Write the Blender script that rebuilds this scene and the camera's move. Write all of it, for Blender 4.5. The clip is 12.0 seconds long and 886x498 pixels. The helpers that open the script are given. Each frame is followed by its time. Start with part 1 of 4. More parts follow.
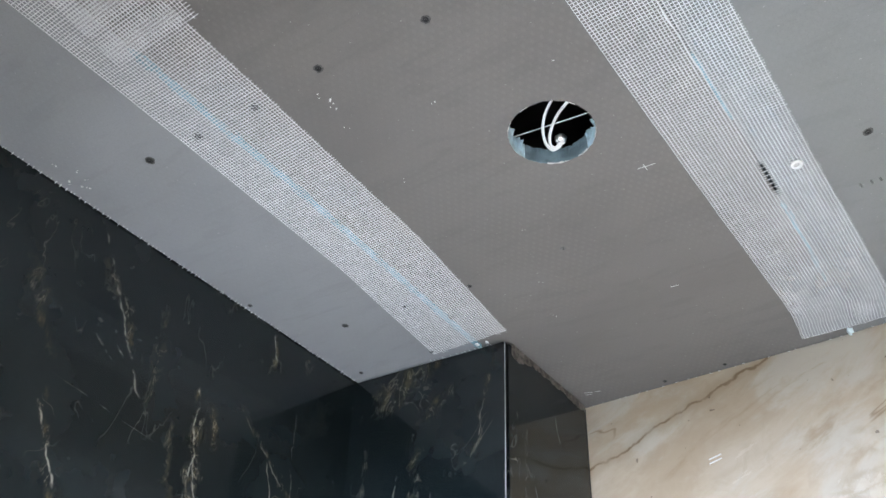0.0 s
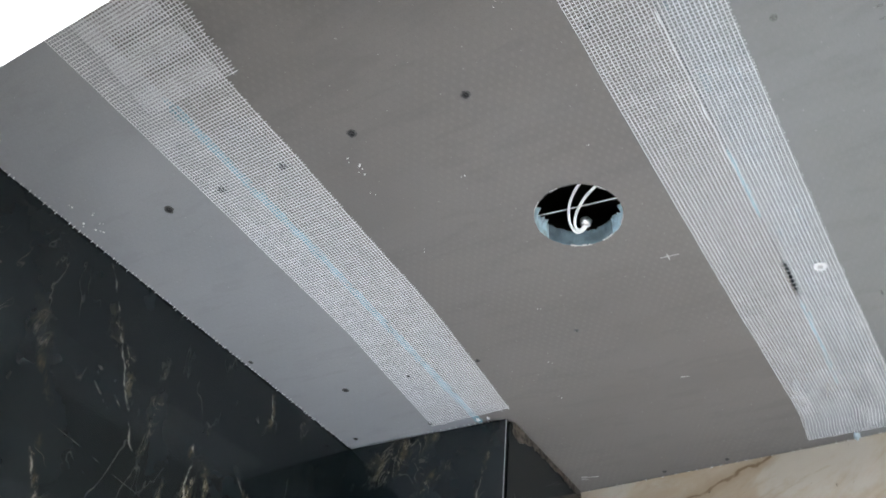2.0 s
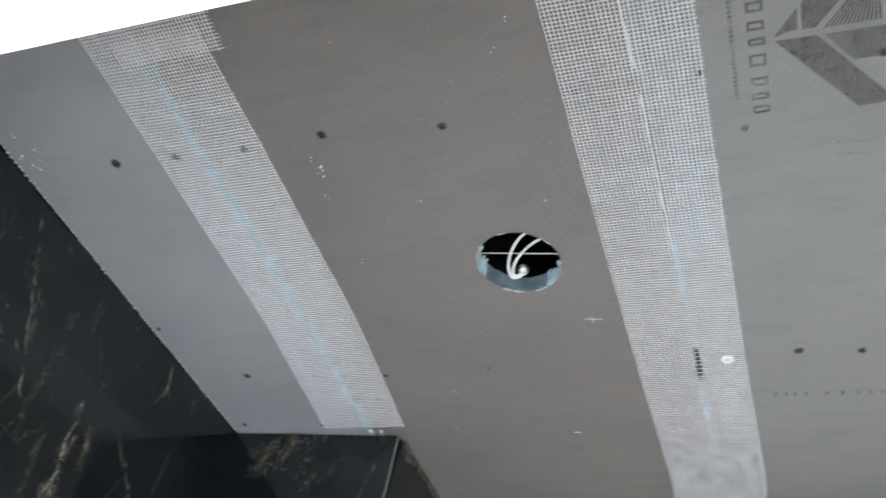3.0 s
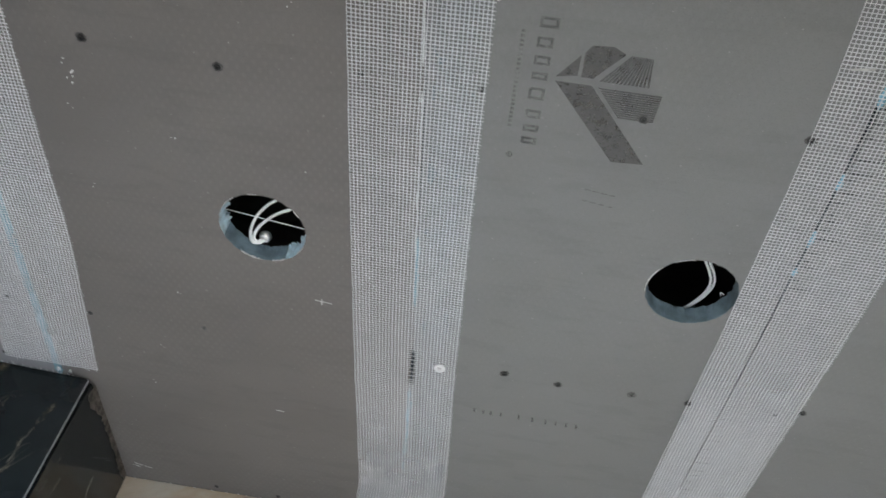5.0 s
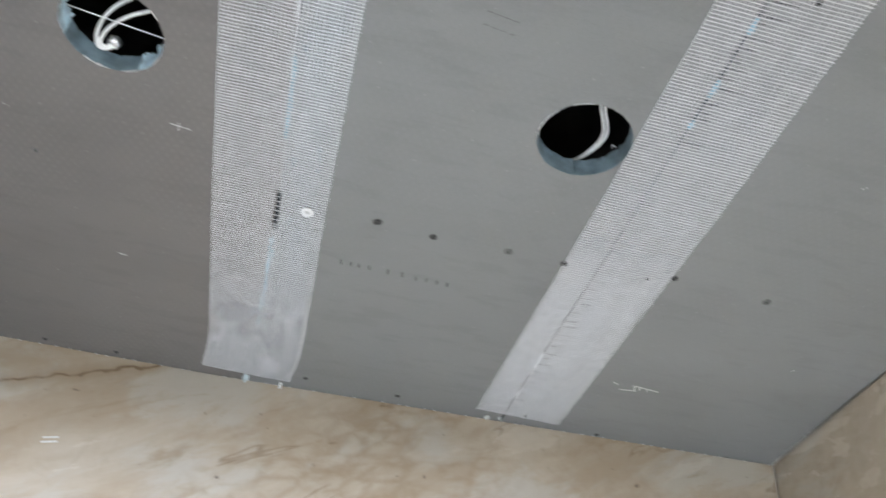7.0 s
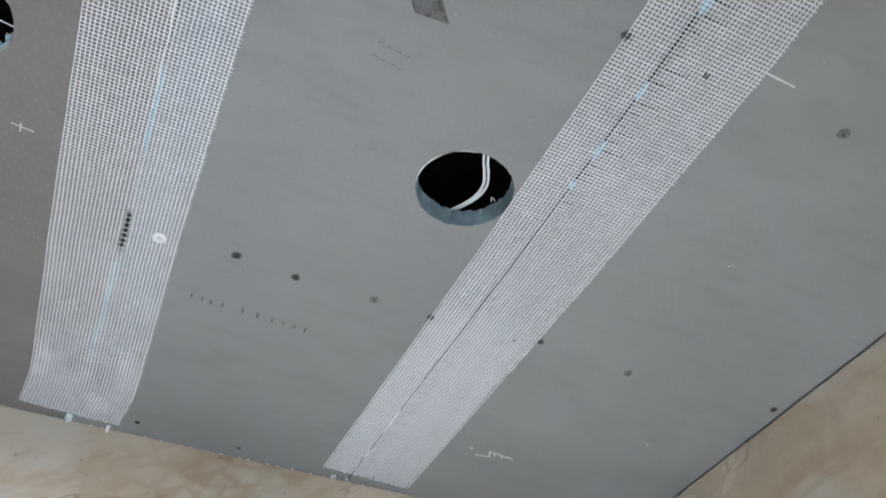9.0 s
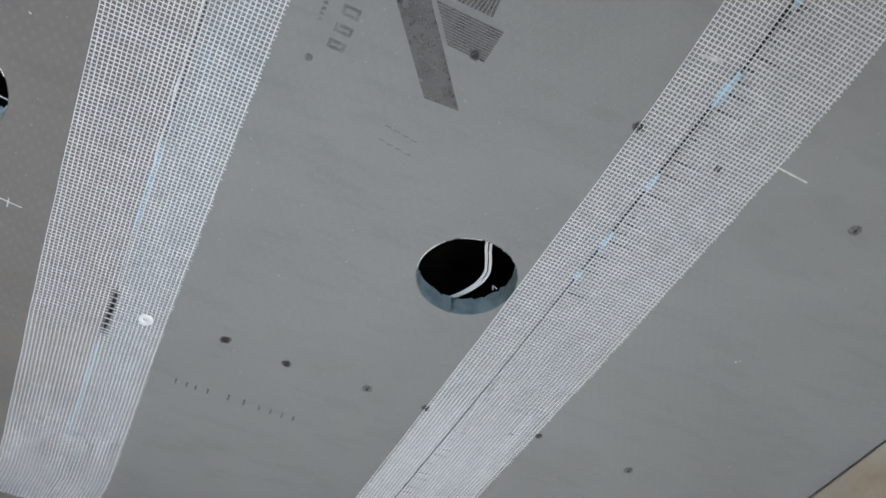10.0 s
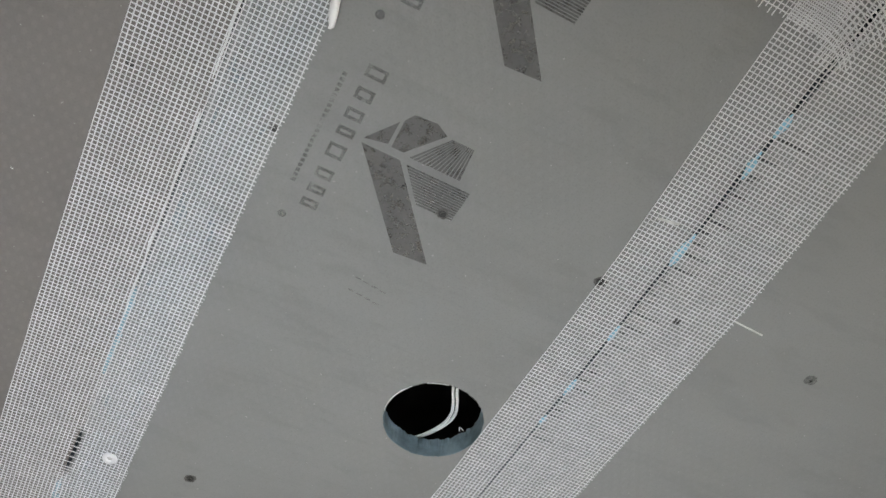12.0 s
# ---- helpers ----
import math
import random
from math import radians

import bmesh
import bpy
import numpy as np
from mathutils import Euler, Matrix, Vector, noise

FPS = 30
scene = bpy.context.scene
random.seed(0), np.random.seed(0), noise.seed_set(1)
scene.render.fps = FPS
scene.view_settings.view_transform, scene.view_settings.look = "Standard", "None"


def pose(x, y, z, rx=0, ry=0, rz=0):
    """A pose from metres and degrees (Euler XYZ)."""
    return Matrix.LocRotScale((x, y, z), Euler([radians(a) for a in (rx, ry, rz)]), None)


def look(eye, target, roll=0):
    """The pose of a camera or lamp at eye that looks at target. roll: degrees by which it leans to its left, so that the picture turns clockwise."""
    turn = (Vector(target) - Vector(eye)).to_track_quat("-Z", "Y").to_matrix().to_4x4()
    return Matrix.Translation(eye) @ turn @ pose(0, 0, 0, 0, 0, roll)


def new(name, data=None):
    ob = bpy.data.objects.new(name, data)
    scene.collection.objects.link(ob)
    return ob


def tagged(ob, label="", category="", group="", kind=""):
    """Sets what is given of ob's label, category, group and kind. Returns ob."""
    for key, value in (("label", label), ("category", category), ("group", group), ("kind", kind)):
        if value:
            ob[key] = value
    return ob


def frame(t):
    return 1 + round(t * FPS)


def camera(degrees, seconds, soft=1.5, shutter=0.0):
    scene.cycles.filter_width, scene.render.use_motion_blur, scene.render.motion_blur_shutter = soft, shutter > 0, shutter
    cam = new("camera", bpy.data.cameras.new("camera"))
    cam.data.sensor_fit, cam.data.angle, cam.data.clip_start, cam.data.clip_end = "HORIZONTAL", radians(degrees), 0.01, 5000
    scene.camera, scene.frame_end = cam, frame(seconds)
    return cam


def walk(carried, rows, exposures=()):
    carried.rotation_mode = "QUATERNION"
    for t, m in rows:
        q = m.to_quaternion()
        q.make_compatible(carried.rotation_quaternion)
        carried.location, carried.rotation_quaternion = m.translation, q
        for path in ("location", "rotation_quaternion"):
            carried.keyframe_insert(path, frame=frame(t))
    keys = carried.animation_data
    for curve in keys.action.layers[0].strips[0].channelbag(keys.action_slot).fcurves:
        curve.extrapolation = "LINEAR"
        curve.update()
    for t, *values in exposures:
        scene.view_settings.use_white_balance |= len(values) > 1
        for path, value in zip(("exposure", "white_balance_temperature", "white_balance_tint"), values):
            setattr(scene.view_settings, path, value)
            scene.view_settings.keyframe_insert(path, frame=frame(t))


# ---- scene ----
cam = camera(54.03, 12.0, soft=1.5, shutter=0.45)
# seconds, eye, turn in degrees
PATH = [
    (0, 0.7872, -1.0825, 1.7621, 127.73, -2.11, 34.88),
    (0.5, 0.7877, -1.0816, 1.7638, 128.03, -1.79, 34.77),
    (1, 0.7883, -1.0810, 1.7669, 128.52, -1.79, 34.79),
    (1.5, 0.7835, -1.0888, 1.7699, 129.71, -2.13, 34.74),
    (2, 0.7558, -1.1018, 1.7793, 131.87, -4.97, 31.18),
    (2.5, 0.7496, -1.1160, 1.7790, 132.49, -9.30, 25.20),
    (3, 0.7335, -1.1405, 1.7854, 133.52, -10.23, 17.88),
    (3.5, 0.7281, -1.1455, 1.7924, 134.50, -9.04, 9.85),
    (3.7, 0.7332, -1.1472, 1.7969, 134.50, -9.42, 7.33),
    (5.5, 0.7290, -1.0959, 1.7911, 136.35, -7.52, -6.53),
    (6, 0.7143, -1.0563, 1.7913, 135.54, -6.98, -8.24),
    (6.5, 0.6990, -1.0352, 1.7909, 132.46, -6.04, -10.08),
    (7, 0.7156, -1.0286, 1.7955, 130.58, -4.40, -13.90),
    (7.2, 0.7286, -1.0235, 1.7986, 130.13, -3.57, -15.65),
    (8.8, 0.7211, -0.9996, 1.8116, 133.98, -1.55, -23.67),
    (9, 0.7195, -0.9840, 1.8151, 135.17, -1.83, -24.21),
    (9.5, 0.7102, -0.9803, 1.8356, 138.39, -1.59, -24.89),
    (10, 0.7054, -0.9658, 1.8398, 140.32, -1.66, -26.14),
    (10.5, 0.7000, -0.9674, 1.8423, 143.15, -2.35, -26.62),
    (11, 0.6997, -0.9730, 1.8460, 145.57, -1.47, -27.61),
    (11.5, 0.6972, -0.9958, 1.8493, 146.68, -1.20, -27.78),
    (12, 0.6893, -1.0087, 1.8535, 146.43, -0.73, -27.74),
]
# seconds, stops, kelvin, tint
EXPOSURES = [(0, 0.03, 6230, 10), (2.5, -0.08, 6330, 10), (3.0, -0.12, 6360, 10), (3.7, -0.38, 6400, 10), (5.5, -0.66, 6450, 10), (6, -0.40, 6450, 10), (7, -0.2, 6400, 10), (9.5, -0.24, 6130, 10), (10.5, -0.31, 6310, 10), (12, -0.33, 6600, 10)]
walk(cam, [(t, pose(x, y, z, rx, ry, rz)) for t, x, y, z, rx, ry, rz in PATH], EXPOSURES)

# ---- light: lamp added outside an unseen, assumed window behind the doorway ----
world = bpy.data.worlds.new("world")
scene.world = world
world.use_nodes = True
sky = world.node_tree.nodes.new("ShaderNodeTexSky")
sky.sky_type, sky.sun_disc, sky.sun_elevation, sky.sun_rotation = "NISHITA", False, radians(40), radians(200)
world.node_tree.nodes["Background"].inputs["Strength"].default_value = 0.1
world.node_tree.links.new(sky.outputs["Color"], world.node_tree.nodes["Background"].inputs["Color"])

lamp = bpy.data.lights.new("assumed_window_light", "AREA")
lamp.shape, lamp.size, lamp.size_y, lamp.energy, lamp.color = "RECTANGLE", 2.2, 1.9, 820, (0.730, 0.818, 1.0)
assumed_daylight = new("assumed_window_light", lamp)
assumed_daylight.matrix_world = look((1.02, -4.35, 1.72), (0.55, -1.40, 0.72))

H = 2.4          # underside of the ceiling boards
THICK = 0.020    # board thickness
SOUTH = -1.0365   # room face of the doorway wall


# ---- material helpers ----
class Nodes:
    def __init__(self, name):
        self.mat = bpy.data.materials.new(name)
        self.mat.use_nodes = True
        self.tree = self.mat.node_tree
        self.bsdf = self.tree.nodes["Principled BSDF"]
        self.coord = self.add("ShaderNodeTexCoord").outputs["Object"]

    def add(self, kind, **settings):
        node = self.tree.nodes.new(kind)
        for key, value in settings.items():
            setattr(node, key, value)
        return node

    def put(self, socket, value):
        if isinstance(value, bpy.types.NodeSocket):
            self.tree.links.new(value, socket)
        else:
            socket.default_value = value

    def noise(self, scale, detail=4.0, rough=0.55, warp=0.0, vector=None):
        n = self.add("ShaderNodeTexNoise")
        self.put(n.inputs["Vector"], vector or self.coord)
        for key, value in (("Scale", scale), ("Detail", detail), ("Roughness", rough), ("Distortion", warp)):
            n.inputs[key].default_value = value
        return n.outputs["Fac"]

    def stretch(self, scale, turn=(0, 0, 0)):
        n = self.add("ShaderNodeMapping")
        self.put(n.inputs["Vector"], self.coord)
        n.inputs["Scale"].default_value = scale
        n.inputs["Rotation"].default_value = [radians(a) for a in turn]
        return n.outputs["Vector"]

    def slant(self, scale, turn):
        """Stretched along a line that rises to the east by turn degrees."""
        first = self.add("ShaderNodeMapping")
        self.put(first.inputs["Vector"], self.coord)
        first.inputs["Rotation"].default_value = (0, radians(turn), 0)
        then = self.add("ShaderNodeMapping")
        self.put(then.inputs["Vector"], first.outputs["Vector"])
        then.inputs["Scale"].default_value = scale
        return then.outputs["Vector"]

    def math(self, op, a, b=0.0, c=0.0):
        n = self.add("ShaderNodeMath", operation=op)
        for socket, value in zip(n.inputs, (a, b, c)):
            self.put(socket, value)
        return n.outputs[0]

    def ramp(self, value, low, high, a=0.0, b=1.0):
        n = self.add("ShaderNodeMapRange", interpolation_type="SMOOTHSTEP")
        for key, v in (("Value", value), ("From Min", low), ("From Max", high), ("To Min", a), ("To Max", b)):
            self.put(n.inputs[key], v)
        return n.outputs["Result"]

    def mix(self, fac, a, b):
        n = self.add("ShaderNodeMix", data_type="RGBA")
        self.put(n.inputs[0], fac)
        self.put(n.inputs[6], a if isinstance(a, bpy.types.NodeSocket) else (*a, 1))
        self.put(n.inputs[7], b if isinstance(b, bpy.types.NodeSocket) else (*b, 1))
        return n.outputs[2]

    def xyz(self):
        n = self.add("ShaderNodeSeparateXYZ")
        self.put(n.inputs[0], self.coord)
        return n.outputs

    def wave(self, scale, axis, warp=0.0, vector=None):
        n = self.add("ShaderNodeTexWave", bands_direction=axis)
        self.put(n.inputs["Vector"], vector or self.coord)
        n.inputs["Scale"].default_value, n.inputs["Distortion"].default_value = scale, warp
        n.inputs["Detail"].default_value = 1.0
        return n.outputs["Fac"]

    def finish(self, color, rough=0.6, metal=0.0, height=None, depth=0.001, strength=0.5, alpha=None, spec=0.5):
        b = self.bsdf.inputs
        self.put(b["Base Color"], color if isinstance(color, bpy.types.NodeSocket) else (*color, 1))
        self.put(b["Roughness"], rough)
        b["Metallic"].default_value = metal
        b["Specular IOR Level"].default_value = spec
        if height is not None:
            n = self.add("ShaderNodeBump")
            n.inputs["Strength"].default_value, n.inputs["Distance"].default_value = strength, depth
            self.put(n.inputs["Height"], height)
            self.put(b["Normal"], n.outputs["Normal"])
        if alpha is not None:
            self.put(b["Alpha"], alpha)
        return self.mat


def board_material(name, pale, dark, weave):
    """Cement-skinned board: faint fabric weave, soft smears and fine grain."""
    n = Nodes(name)
    smear = n.noise(1.0, 5, 0.6, 0.4, n.stretch((5, 9, 5), (0, 0, 25)))
    cloud = n.noise(2.2, 3)
    grain = n.noise(600, 2)
    rub = n.ramp(n.noise(1.0, 4, 0.6, 0.2, n.stretch((16, 55, 16), (0, 0, 12))), 0.50, 0.68)
    cells = n.math("MULTIPLY", n.wave(38, "X", 0.9, n.stretch((1, 1, 1), (0, 0, 33))), n.wave(38, "X", 0.9, n.stretch((1, 1, 1), (0, 0, -33))))
    tone = n.mix(n.ramp(n.math("ADD", n.math("MULTIPLY", smear, 0.6), n.math("MULTIPLY", cloud, 0.4)), 0.35, 0.65), dark, pale)
    fade = n.math("MULTIPLY", n.ramp(n.noise(3.5, 2), 0.35, 0.6), weave)
    tone = n.mix(n.math("MULTIPLY", n.ramp(cells, 0.15, 0.85), fade), tone, tuple(1.16 * c for c in pale))
    tone = n.mix(n.math("MULTIPLY", n.ramp(grain, 0.45, 0.75), 0.2), tone, tuple(0.6 * c for c in dark))
    tone = n.mix(n.math("MULTIPLY", rub, 0.23), tone, tuple(0.78 * c for c in dark))
    spots = n.ramp(n.noise(260, 1), 0.74, 0.79)
    tone = n.mix(n.math("MULTIPLY", spots, 0.4), tone, (0.5, 0.5, 0.48))
    height = n.math("ADD", n.math("MULTIPLY", cells, 0.5), grain)
    return n.finish(tone, n.ramp(smear, 0.3, 0.7, 0.62, 0.8), height=height, depth=0.0004, strength=0.35)


def plain(name, color, rough=0.5, metal=0.0, vary=0.15, scale=40, bump=0.0, spec=0.5):
    n = Nodes(name)
    a = n.mix(n.ramp(n.noise(scale, 4), 0.3, 0.7), tuple(c * (1 - vary) for c in color), tuple(min(1, c * (1 + vary)) for c in color))
    return n.finish(a, rough, metal, n.noise(scale * 6, 3) if bump else None, 0.0006, bump, spec=spec)


def black_marble(name, axis, plumes, hairs=()):
    """Black stone. plumes: veins as (place, height) of the upper end, the same of the lower end, half-width, strength; hairs: thin pale veins, ends alone."""
    n = Nodes(name)
    side, z = n.xyz()[axis], n.xyz()[2]
    vec = n.stretch((1.2, 1.2, 0.6), (14, 8, 0))
    tone = n.mix(n.ramp(n.noise(7, 5), 0.35, 0.7), (0.0078, 0.0122, 0.0136), (0.0160, 0.0218, 0.0236))
    wisps = n.math("MULTIPLY", n.ramp(n.math("ABSOLUTE", n.math("SUBTRACT", n.noise(9, 4, 0.55, 0.6, vec), 0.5)), 0.0, 0.006, 1, 0), n.ramp(n.noise(13, 2), 0.53, 0.63))
    tone = n.mix(n.math("MULTIPLY", wisps, 0.45), tone, (0.15, 0.145, 0.12))
    grit = n.math("MULTIPLY", n.ramp(n.noise(60, 2), 0.70, 0.76), n.ramp(n.noise(9, 2), 0.5, 0.6))
    tone = n.mix(n.math("MULTIPLY", grit, 0.4), tone, (0.16, 0.15, 0.12))
    drift = n.math("MULTIPLY", n.math("SUBTRACT", n.noise(24, 6, 0.68), 0.5), 0.06)
    blotch = n.ramp(n.noise(42, 8, 0.72, 0.5, vec), 0.44, 0.70)
    strand = n.ramp(n.math("ABSOLUTE", n.math("SUBTRACT", n.noise(30, 5, 0.65, 0.8, vec), 0.5)), 0.0, 0.022, 1, 0)
    for p0, z0, p1, z1, half, strength in plumes:
        slope = (p1 - p0) / (z1 - z0)
        line = n.math("SUBTRACT", n.math("SUBTRACT", side, p0), n.math("MULTIPLY", n.math("SUBTRACT", z, z0), slope))
        near = n.ramp(n.math("ABSOLUTE", n.math("ADD", line, drift)), 0.0, 1.05 * half, 1, 0)
        ends = n.math("MULTIPLY", n.ramp(z, z1 - 0.015, z1 + 0.012), n.ramp(z, z0 - 0.012, z0 + 0.012, 1, 0))
        near = n.math("MULTIPLY", n.math("MULTIPLY", near, ends), strength)
        tone = n.mix(n.math("MULTIPLY", near, blotch), tone, (0.150, 0.122, 0.062))
        tone = n.mix(n.math("MULTIPLY", n.math("MULTIPLY", near, strand), 0.6), tone, (0.40, 0.36, 0.27))
    sway = n.math("MULTIPLY", n.math("SUBTRACT", n.noise(26, 3, 0.55), 0.5), 0.022)
    broken = n.ramp(n.noise(60, 4), 0.42, 0.60, 0, 0.75)
    for p0, z0, p1, z1, half, strength in hairs:
        slope = (p1 - p0) / (z1 - z0)
        line = n.math("SUBTRACT", n.math("SUBTRACT", side, p0), n.math("MULTIPLY", n.math("SUBTRACT", z, z0), slope))
        near = n.ramp(n.math("ABSOLUTE", n.math("ADD", line, sway)), 0.0, 0.9 * half, 1, 0)
        ends = n.math("MULTIPLY", n.ramp(z, z1 - 0.004, z1 + 0.004), n.ramp(z, z0 - 0.004, z0 + 0.004, 1, 0))
        near = n.math("MULTIPLY", n.math("MULTIPLY", n.math("MULTIPLY", near, ends), broken), strength)
        tone = n.mix(near, tone, (0.46, 0.44, 0.37))
    return n.finish(tone, n.ramp(n.noise(30, 3), 0.3, 0.7, 0.06, 0.12), height=n.noise(500, 2), depth=0.0002, strength=0.03)


def beige_marble():
    """Beige stone whose bands rise to the east; broken pale fragments in a rusty ground low on its eastern part."""
    n = Nodes("beige_marble")
    x, y, z = n.xyz()
    cloud = n.noise(1.0, 7, 0.62, 0.5, n.slant((4.0, 4.0, 11.0), 27))
    tone = n.mix(n.ramp(cloud, 0.36, 0.62), (0.460, 0.368, 0.265), (0.550, 0.476, 0.376))
    tone = n.mix(n.math("MULTIPLY", n.ramp(n.noise(26, 6, 0.65, 0.8), 0.45, 0.70), 0.35), tone, (0.40, 0.315, 0.225))
    pale = n.ramp(n.noise(1.0, 7, 0.62, 0.5, n.slant((5.5, 5.5, 12.0), 34)), 0.47, 0.62)
    tone = n.mix(n.math("MULTIPLY", pale, 0.6), tone, (0.560, 0.535, 0.470))
    cell = n.add("ShaderNodeTexVoronoi", feature="DISTANCE_TO_EDGE")
    n.put(cell.inputs["Vector"], n.slant((24, 24, 46), 18))
    cell.inputs["Scale"].default_value = 1.0
    edge = n.math("ADD", cell.outputs["Distance"], n.math("MULTIPLY", n.math("SUBTRACT", n.noise(30, 7, 0.75, 1.0), 0.5), 0.9))
    zone = n.math("MULTIPLY", n.ramp(n.math("ADD", x, n.math("MULTIPLY", z, -1.2)), -2.16, -2.00), n.math("MULTIPLY", n.ramp(n.noise(8, 3), 0.36, 0.52), n.ramp(x, 0.90, 1.08, 1, 0.15)))
    tone = n.mix(n.math("MULTIPLY", n.math("MULTIPLY", n.ramp(edge, -0.10, 0.30, 1, 0), zone), 0.5), tone, (0.335, 0.240, 0.145))
    rust = n.noise(1.0, 8, 0.7, 0.6, n.slant((5.0, 5.0, 15.0), 25))
    tone = n.mix(n.math("MULTIPLY", n.ramp(rust, 0.54, 0.70), 0.6), tone, (0.345, 0.250, 0.155))
    thin = n.ramp(n.math("ABSOLUTE", n.math("SUBTRACT", n.noise(1.0, 4, 0.5, 0.6, n.slant((3.0, 3.0, 9.0), 30)), 0.5)), 0.0, 0.010, 1, 0)
    tone = n.mix(n.math("MULTIPLY", n.math("MULTIPLY", thin, n.ramp(n.noise(6, 2), 0.50, 0.62)), 0.55), tone, (0.22, 0.145, 0.080))
    # one long rising vein beside the black pillar
    wobble = n.math("MULTIPLY", n.math("SUBTRACT", n.noise(20, 5), 0.5), 0.034)
    line = n.math("ABSOLUTE", n.math("ADD", n.math("SUBTRACT", n.math("SUBTRACT", z, 2.199), n.math("MULTIPLY", x, 0.375)), wobble))
    vein = n.math("MULTIPLY", n.ramp(line, 0.0003, 0.0036, 1, 0), n.ramp(x, 0.53, 0.60, 1, 0))
    halo = n.math("MULTIPLY", n.ramp(line, 0.0, 0.020, 1, 0), n.ramp(x, 0.53, 0.60, 0.45, 0))
    tone = n.mix(halo, tone, (0.36, 0.275, 0.18))
    tone = n.mix(n.math("MULTIPLY", vein, n.ramp(n.noise(34, 3), 0.30, 0.65, 0.35, 0.9)), tone, (0.205, 0.140, 0.082))
    specks = n.ramp(n.noise(95, 1), 0.765, 0.79)
    tone = n.mix(n.math("MULTIPLY", specks, 0.6), tone, (0.12, 0.09, 0.07))
    return n.finish(tone, n.ramp(cloud, 0.3, 0.7, 0.16, 0.3), height=n.noise(400, 2), depth=0.0002, strength=0.08)


def smear_material(name, color, amount, low=0.42, high=0.62, scale=45, fade=None):
    n = Nodes(name)
    x, y, z = n.xyz()
    tone = n.mix(n.ramp(n.noise(80, 4), 0.3, 0.7), tuple(0.85 * c for c in color), color)
    cover = n.math("MULTIPLY", n.ramp(n.noise(1.0, 4, 0.6, 0.3, n.stretch((scale, scale * 0.35, scale))), low, high), amount)
    if fade:
        cover = n.math("MULTIPLY", cover, n.ramp(n.math("ADD", y, n.math("MULTIPLY", n.noise(30, 3), 0.08)), *fade))
    return n.finish(tone, 0.55, alpha=cover)


def ink_material():
    n = Nodes("grey_ink")
    cover = n.ramp(n.noise(140, 5, 0.7), 0.25, 0.60, 0.46, 0.78)
    return n.finish((0.143, 0.144, 0.142), 0.7, alpha=cover)


WARM = board_material("board_warm_grey", (0.192, 0.180, 0.169), (0.159, 0.149, 0.140), 0.33)
# the bluish tint is the board's own; its brightness offsets weak light in the west
COOL_LIFTED = board_material("board_cool_grey_lifted", (0.305, 0.311, 0.322), (0.260, 0.266, 0.277), 0.10)
MID = board_material("board_grey", (0.244, 0.248, 0.247), (0.212, 0.216, 0.215), 0.12)
# the same grey, lightened to offset weak light on the east board
MID_LIFTED = board_material("board_grey_lifted", (0.268, 0.272, 0.270), (0.230, 0.234, 0.232), 0.10)
FOAM_PALE = plain("pale_blue_foam", (0.52, 0.67, 0.73), 0.75, vary=0.3, scale=70, bump=0.4)
FOAM = plain("blue_foam_core", (0.175, 0.240, 0.270), 0.8, vary=0.3, scale=50, bump=0.15)
BLACK_WALL = black_marble("black_marble_wall", 1, ((-0.655, 2.350, -0.590, 2.262, 0.014, 0.55), (-0.490, 2.262, -0.472, 2.100, 0.013, 1.0), (-0.735, 2.300, -0.688, 2.215, 0.012, 0.22),
                                                   (-0.680, 2.170, -0.636, 2.060, 0.008, 0.8), (-0.415, 2.262, -0.330, 2.190, 0.007, 0.5), (-0.386, 2.395, -0.382, 2.330, 0.006, 0.6),
                                                   (-0.565, 2.330, -0.560, 2.215, 0.010, 0.30), (-0.800, 2.230, -0.775, 2.080, 0.012, 0.6), (-0.525, 2.200, -0.500, 2.120, 0.006, 0.4), (-0.468, 2.242, -0.458, 2.205, 0.008, 0.9), (-0.732, 2.275, -0.700, 2.232, 0.009, 0.5)),
                          ((-0.678, 2.392, -0.634, 2.318, 0.0020, 0.45), (-0.634, 2.322, -0.575, 2.215, 0.0024, 0.65), (-0.686, 2.168, -0.640, 2.085, 0.0022, 1.0), (-0.492, 2.260, -0.478, 2.100, 0.0024, 0.9),
                           (-0.482, 2.170, -0.450, 2.095, 0.0018, 0.9), (-0.412, 2.256, -0.335, 2.190, 0.0026, 0.55), (-0.372, 2.225, -0.352, 2.165, 0.0018, 0.8), (-0.392, 2.390, -0.383, 2.355, 0.0018, 0.8),
                           (-0.660, 2.191, -0.560, 2.176, 0.0060, 0.35), (-0.612, 2.255, -0.588, 2.238, 0.0030, 0.6), (-0.642, 2.256, -0.622, 2.242, 0.0030, 0.6), (-0.330, 2.300, -0.318, 2.150, 0.0014, 0.4)))
BLACK_FRONT = black_marble("black_marble_pillar", 0, ((0.100, 2.392, 0.062, 2.335, 0.034, 0.6), (0.135, 2.398, 0.110, 2.365, 0.022, 0.5), (0.160, 2.345, 0.135, 2.312, 0.016, 0.8), (0.236, 2.392, 0.205, 2.240, 0.004, 0.5),
                                                      (0.030, 2.290, 0.020, 2.215, 0.008, 0.35), (0.118, 2.260, 0.110, 2.180, 0.009, 0.4), (0.075, 2.396, 0.045, 2.360, 0.030, 0.4)),
                            ((0.222, 2.345, 0.208, 2.250, 0.0012, 0.6), (0.100, 2.372, 0.140, 2.322, 0.0012, 0.25), (0.086, 2.230, 0.076, 2.180, 0.0020, 0.7)))
